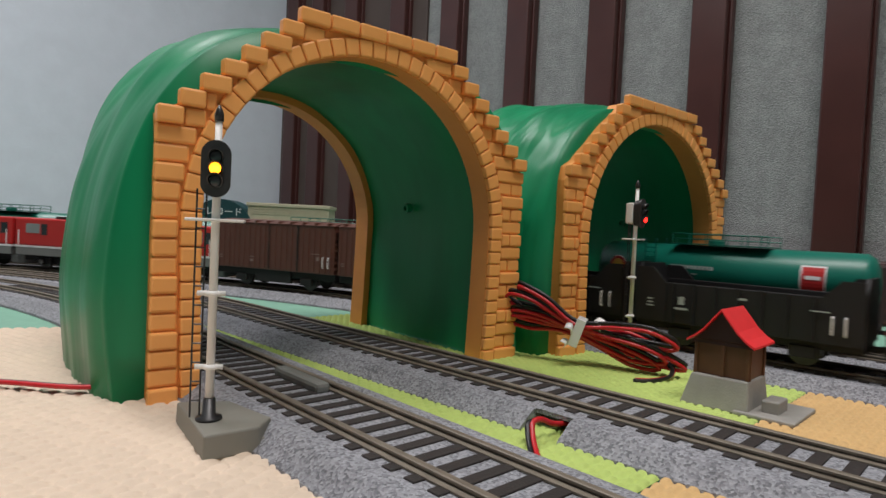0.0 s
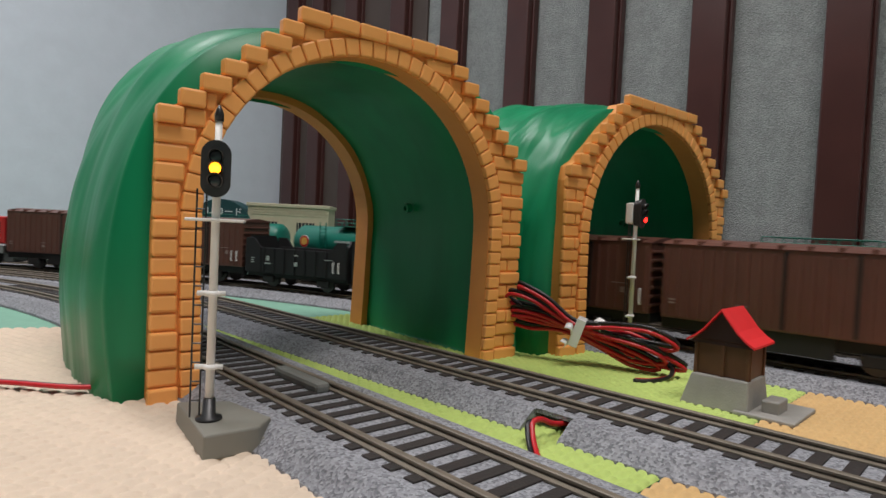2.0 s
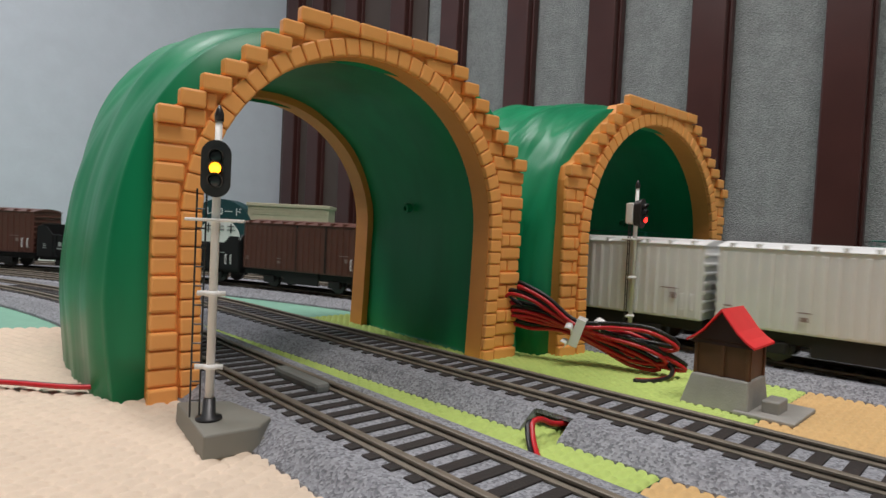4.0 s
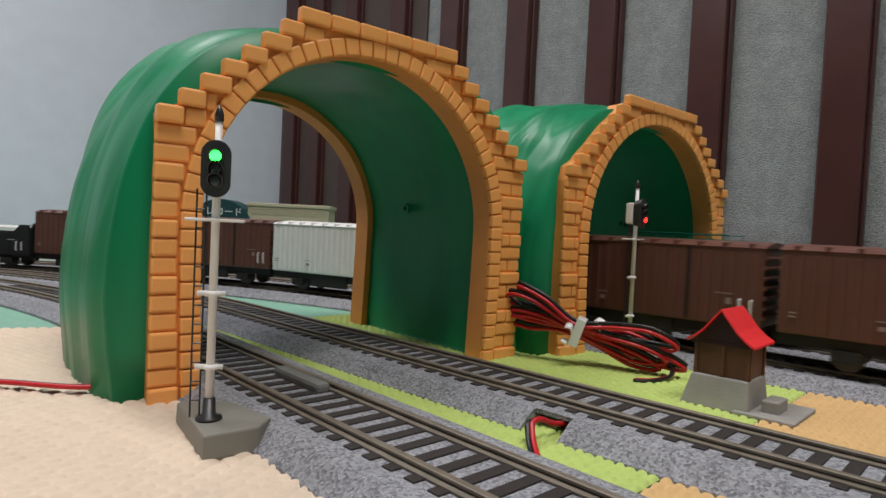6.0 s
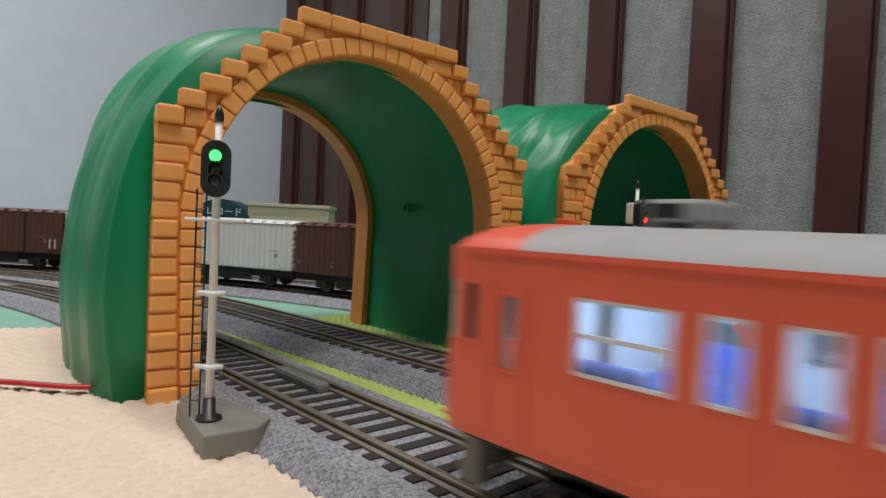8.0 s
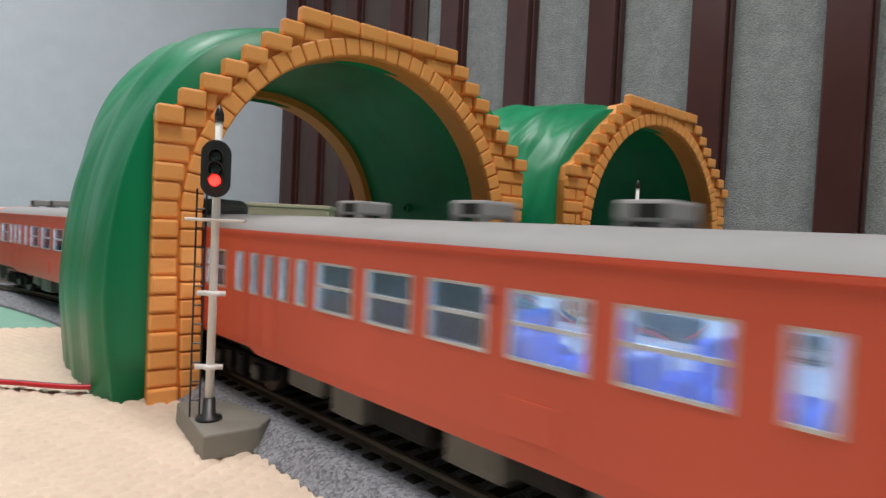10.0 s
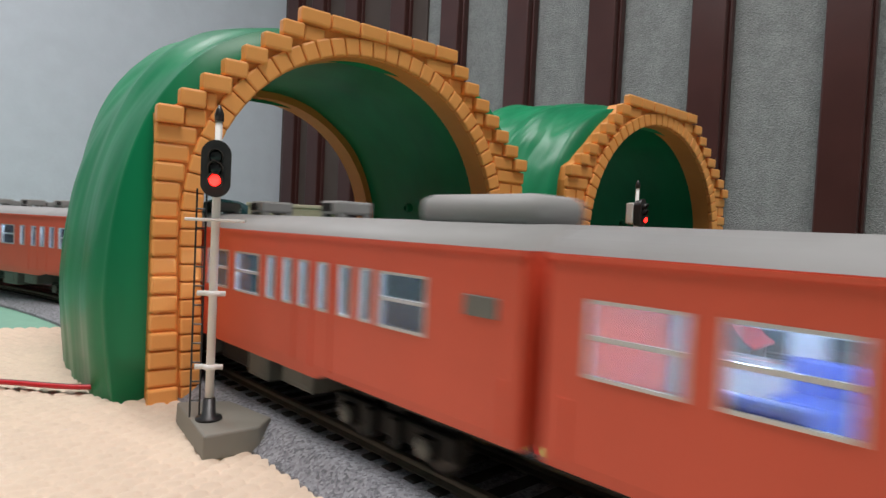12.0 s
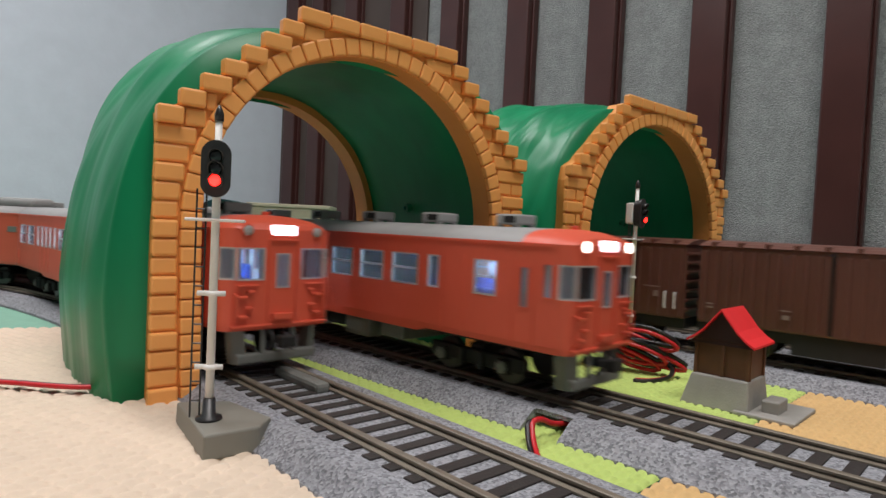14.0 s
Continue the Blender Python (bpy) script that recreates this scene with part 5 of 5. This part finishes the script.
for ang, dx, dz, w in ((-62, 0.0046, 0.0048, 0.0046), (40, -0.0030, 0.0036, 0.0034), (64, -0.0040, -0.0030, 0.0030)):
    vs, fs = [], []
    for k in range(7):
        t = k / 6
        bend = 0.0012 * math.sin(t * math.pi)
        for y in (-0.0018, 0.0018):
            vs += [(t * w - w / 2, y - 0.0052 + bend * 0.4, bend), (t * w - w / 2, y - 0.0052 + bend * 0.4, bend + 0.00035)]
    for k in range(6):
        a = k * 4
        fs += [(a, a + 2, a + 6, a + 4), (a + 1, a + 5, a + 7, a + 3), (a, a + 4, a + 5, a + 1), (a + 2, a + 3, a + 7, a + 6)]
    fs += [(0, 1, 3, 2), (24, 26, 27, 25)]
    ob = put("tape_tail", mesh_of("tape_tail", vs, fs, TIE_WHITE, True), bundle, None, "curled white tape end")
    ob.matrix_world = Matrix.Translation(tie + Vector((dx, 0.0, dz))) @ pose(0, 0, 0, 35, ang, 0)


def twin(name, pts, label, gap=Vector((0.0, 0.0011, 0.0))):
    root = empty(name)
    tagged(root, label, "cable")
    for o, material, nm in ((Vector(), RED_WIRE, "red_wire"), (gap, BLACK_WIRE, "black_wire")):
        bm = bmesh.new()
        tube(bm, smooth_line([Vector(p) + o for p in pts], 10), 0.0007, 8)
        part(nm, bm, material, root, smooth=True)


twin("feeder_cable", [(-0.30, 0.190, 0.0030), (-0.20, 0.174, 0.0030), (-0.150, 0.1685, 0.0030), (-0.119, 0.1665, 0.0030), (-0.095, 0.166, 0.0030), (-0.070, 0.180, 0.0030)], "red and black feeder cable running into the hill", Vector((0.0004, 0.0013, -0.0002)))
twin("jumper_cable", [(0.0360, 0.1560, 0.0026), (0.0300, 0.1500, 0.0040), (0.0258, 0.1465, 0.0060), (0.0236, 0.1445, 0.0055), (0.0234, 0.1415, 0.0030), (0.0236, 0.1370, 0.0012), (0.0236, 0.1320, 0.0010)], "red and black jumper cable leaving the ballast slot", Vector((-0.0011, -0.0002, -0.0003)))
dev = part("track_magnet", boxes((-0.0022, 0.0022, -0.0125, 0.0125, 0.0050, 0.0082), bev=0.0011), UNDER_GREY)
dev.matrix_world = TRACK_1.car(0.5020, 0.02, 0) @ Matrix.Translation((0.0048, 0, 0))
tagged(dev, "grey wedge shaped sensor block between the rails", "sensor")

# ---- small buildings behind the tracks ----
shop = empty("model_shop", Matrix.Translation((-0.161, 0.64, 0)) @ pose(0, 0, 0, 0, 0, 3))
tagged(shop, "cream model shop with dentil cornice and dark windows", "model building")
part("wall", boxes((-0.041, 0.041, -0.02, 0.03, 0.0, 0.066), bev=0.0006), CREAM, shop)
part("cornice", boxes((-0.0425, 0.0425, -0.0215, 0.0315, 0.066, 0.0695), bev=0.0005), CREAM, shop, "cream cornice")
for r in range(3):
    for i in range(17):
        x = -0.036 + i * 0.0045 + (0.00225 if r % 2 else 0)
        part("relief_brick", boxes((x - 0.0016, x + 0.0016, -0.0206, -0.0199, 0.0632 - r * 0.0026, 0.0648 - r * 0.0026)), CREAM, shop)
for x in (-0.020, 0.018):
    wv = part("window", boxes((x - 0.011, x + 0.011, -0.0208, -0.0200, 0.040, 0.0525)), CREAM, shop, "cream window surround")
    part("pane", boxes((x - 0.009, x + 0.009, -0.0214, -0.0208, 0.041, 0.0510)), DARK_GLASS, wv, "dark window glass")
    for i in range(5):
        part("glazing_bar", boxes((x - 0.0075 + i * 0.0035, x - 0.0069 + i * 0.0035, -0.0218, -0.0214, 0.041, 0.0510)), CREAM, wv)
store = empty("record_store", Matrix.Translation((-0.228, 0.615, 0)))
tagged(store, "dark teal round fronted model record store with white lettering", "model building")
n = 28


def half_disc(name, r, y0, y1, material, z0, label):
    bm = bmesh.new()
    ring = [(r * math.cos(math.pi * k / n), z0 + r * math.sin(math.pi * k / n)) for k in range(n + 1)] + [(-r, 0.0), (r, 0.0)]
    a, b = [bm.verts.new((x, y0, z)) for x, z in ring], [bm.verts.new((x, y1, z)) for x, z in ring]
    bm.faces.new(a)
    bm.faces.new(b[::-1])
    for k in range(len(ring)):
        bm.faces.new((a[k], b[k], b[(k + 1) % len(ring)], a[(k + 1) % len(ring)]))
    return part(name, bm, material, store, label)


half_disc("sign_board", 0.0335, 0.0, 0.03, DARK_TEAL_SIGN, 0.038, "dark teal half round sign board")
half_disc("arch_panel", 0.0215, -0.0012, 0.0, WHITE_PAINT, 0.030, "white half round panel")
for i in range(3):
    part("sign_bar", boxes((-0.015 + i * 0.0115, -0.0065 + i * 0.0115, -0.0018, -0.0012, 0.040, 0.0405), (-0.0145 + i * 0.0115, -0.0070 + i * 0.0115, -0.0018, -0.0012, 0.0435, 0.0442), (-0.0112 + i * 0.0115, -0.0104 + i * 0.0115, -0.0018, -0.0012, 0.037, 0.0465)), BLACK_PAINT, store, "black lettering bars")
cu = bpy.data.curves.new("sign_text", "FONT")
cu.body, cu.size, cu.align_x, cu.extrude = "\u30ec\u30b3\u30fc\u30c9", 0.0095, "CENTER", 0.0002
cu.materials.append(MARK_WHITE)
txt = new("sign_text", cu)
txt.parent = store
txt.matrix_local = pose(0.004, -0.0003, 0.0555, 90, 0, 0)
txt["label"] = "white lettering on the sign"
annex = part("model_annex", boxes((-0.012, 0.012, 0.0, 0.03, 0.0, 0.060), bev=0.0006), CREAM)
annex.matrix_world = Matrix.Translation((-0.1995, 0.665, 0))
tagged(annex, "plain cream annex between the model buildings", "model building")
dock = part("white_platform", boxes((-0.72, -0.372, 0.60, 0.66, 0.0, 0.0335), bev=0.001), WHITE_PAINT)
tagged(dock, "long low white platform block behind the tracks", "platform")

# ---- trains ----
railcar_a = railcar(False, True, "vermilion diesel railcar with blue seats, roof water tank")
railcar_b = railcar(False, False, "vermilion diesel railcar with blue seats, plain roof end")
railcar_lit = railcar(True, False, "vermilion diesel railcar with both headlights lit", True)
# how far the middle of each car lies behind the front of its train
TRAIN_1 = [(railcar_a, 0.1219, 0), (railcar_b, 0.3692, 180), (copy_thing(railcar_a, Matrix()), 0.6174, 0), (copy_thing(railcar_b, Matrix()), 0.8647, 180)]
TRAIN_2 = [(railcar_lit, 0.1219, 180), (copy_thing(railcar_a, Matrix()), 0.3692, 0)]

brown = box_wagon(WAGON_BROWN, 0.1015, "brown ribbed box wagon with white handrails", (0.05, -0.42))
white = box_wagon(WAGON_WHITE, 0.0985, "white ribbed refrigerator wagon with white handrails", ())
black = gondola(0.088, "black open gondola wagon with raised ends")
tank = tank_wagon(0.1405, "teal green tank wagon with red placard and emblem")
loco = locomotive("red locomotive with white stripe and grey skirt")
FREIGHT, used = [], set()
pos = 4 * 0.1015 + 2 * 0.088
for kind, n in (("loco", 2), ("brown", 2), ("black", 2), ("brown", 2), ("white", 2), ("brown", 2), ("black", 2), ("brown", 7)):
    src, ln = {"loco": (loco, 0.172), "brown": (brown, 0.1015), "white": (white, 0.0985), "black": (black, 0.088)}[kind]
    for i in range(n):
        if kind == "loco":
            FREIGHT.append((src if kind not in used else copy_thing(src, Matrix()), pos + 0.172 * (1.5 - i), 0.100))
        else:
            FREIGHT.append((src if kind not in used else copy_thing(src, Matrix()), pos - ln / 2, ln * 0.55))
            pos -= ln
        used.add(kind)
TANKS = [(tank if i == 0 else copy_thing(tank, Matrix()), -0.1405 * (i + 0.5)) for i in range(7)]


def motions():
    times = [i * 0.5 for i in range(29)]
    spin = {0: Matrix(), 180: pose(0, 0, 0, 0, 0, 180)}
    # the departing train slows a little while it passes
    s1 = [0.421 + 0.183 * (max(t, 5.5) - 8.0) if t <= 10 else 0.8765 + 0.1778 * (t - 10.5) - 0.0002 * (t - 10.5) ** 2 for t in times]
    for ob, back, turn in TRAIN_1:
        walk(ob, [(t, TRACK_1.car(u - back, 0.172) @ spin[turn]) for t, u in zip(times, s1)])
    for ob, back, turn in TRAIN_2:
        walk(ob, [(t, TRACK_2.car(0.5330 - 0.131 * (max(t, 9.5) - 14.0) + back, 0.172) @ spin[turn]) for t in times])
    for ob, ahead, base in FREIGHT:
        walk(ob, [(t, TRACK_3.car(GAP_0 + FREIGHT_V * t + ahead, base)) for t in times])
    for ob, ahead in TANKS:
        walk(ob, [(t, TRACK_4.car(TANK_0 - TANK_V * t + ahead, 0.08)) for t in times])
    # each bulb comes forward into its hood while it shows, and sits back in the head otherwise
    on, off = -0.0040, -0.0010
    for i, z, keys in ((0, 0.0584, ((0, off), (4.1, off), (4.2, on), (8.6, on), (8.7, off), (14, off))),
                       (1, 0.0558, ((0, on), (4.1, on), (4.2, off), (14, off))),
                       (2, 0.0532, ((0, off), (8.6, off), (8.7, on), (14, on)))):
        walk(BULBS_NEAR[i], [(t, Matrix.Translation((0, y, z))) for t, y in keys])
    walk(BULBS_FAR[2], [(t, Matrix.Translation((0, on, 0.0532))) for t in (0, 14)])


GAP_0, FREIGHT_V = 0.4658, 0.08904
TANK_0, TANK_V = 1.3712, 0.0908
motions()
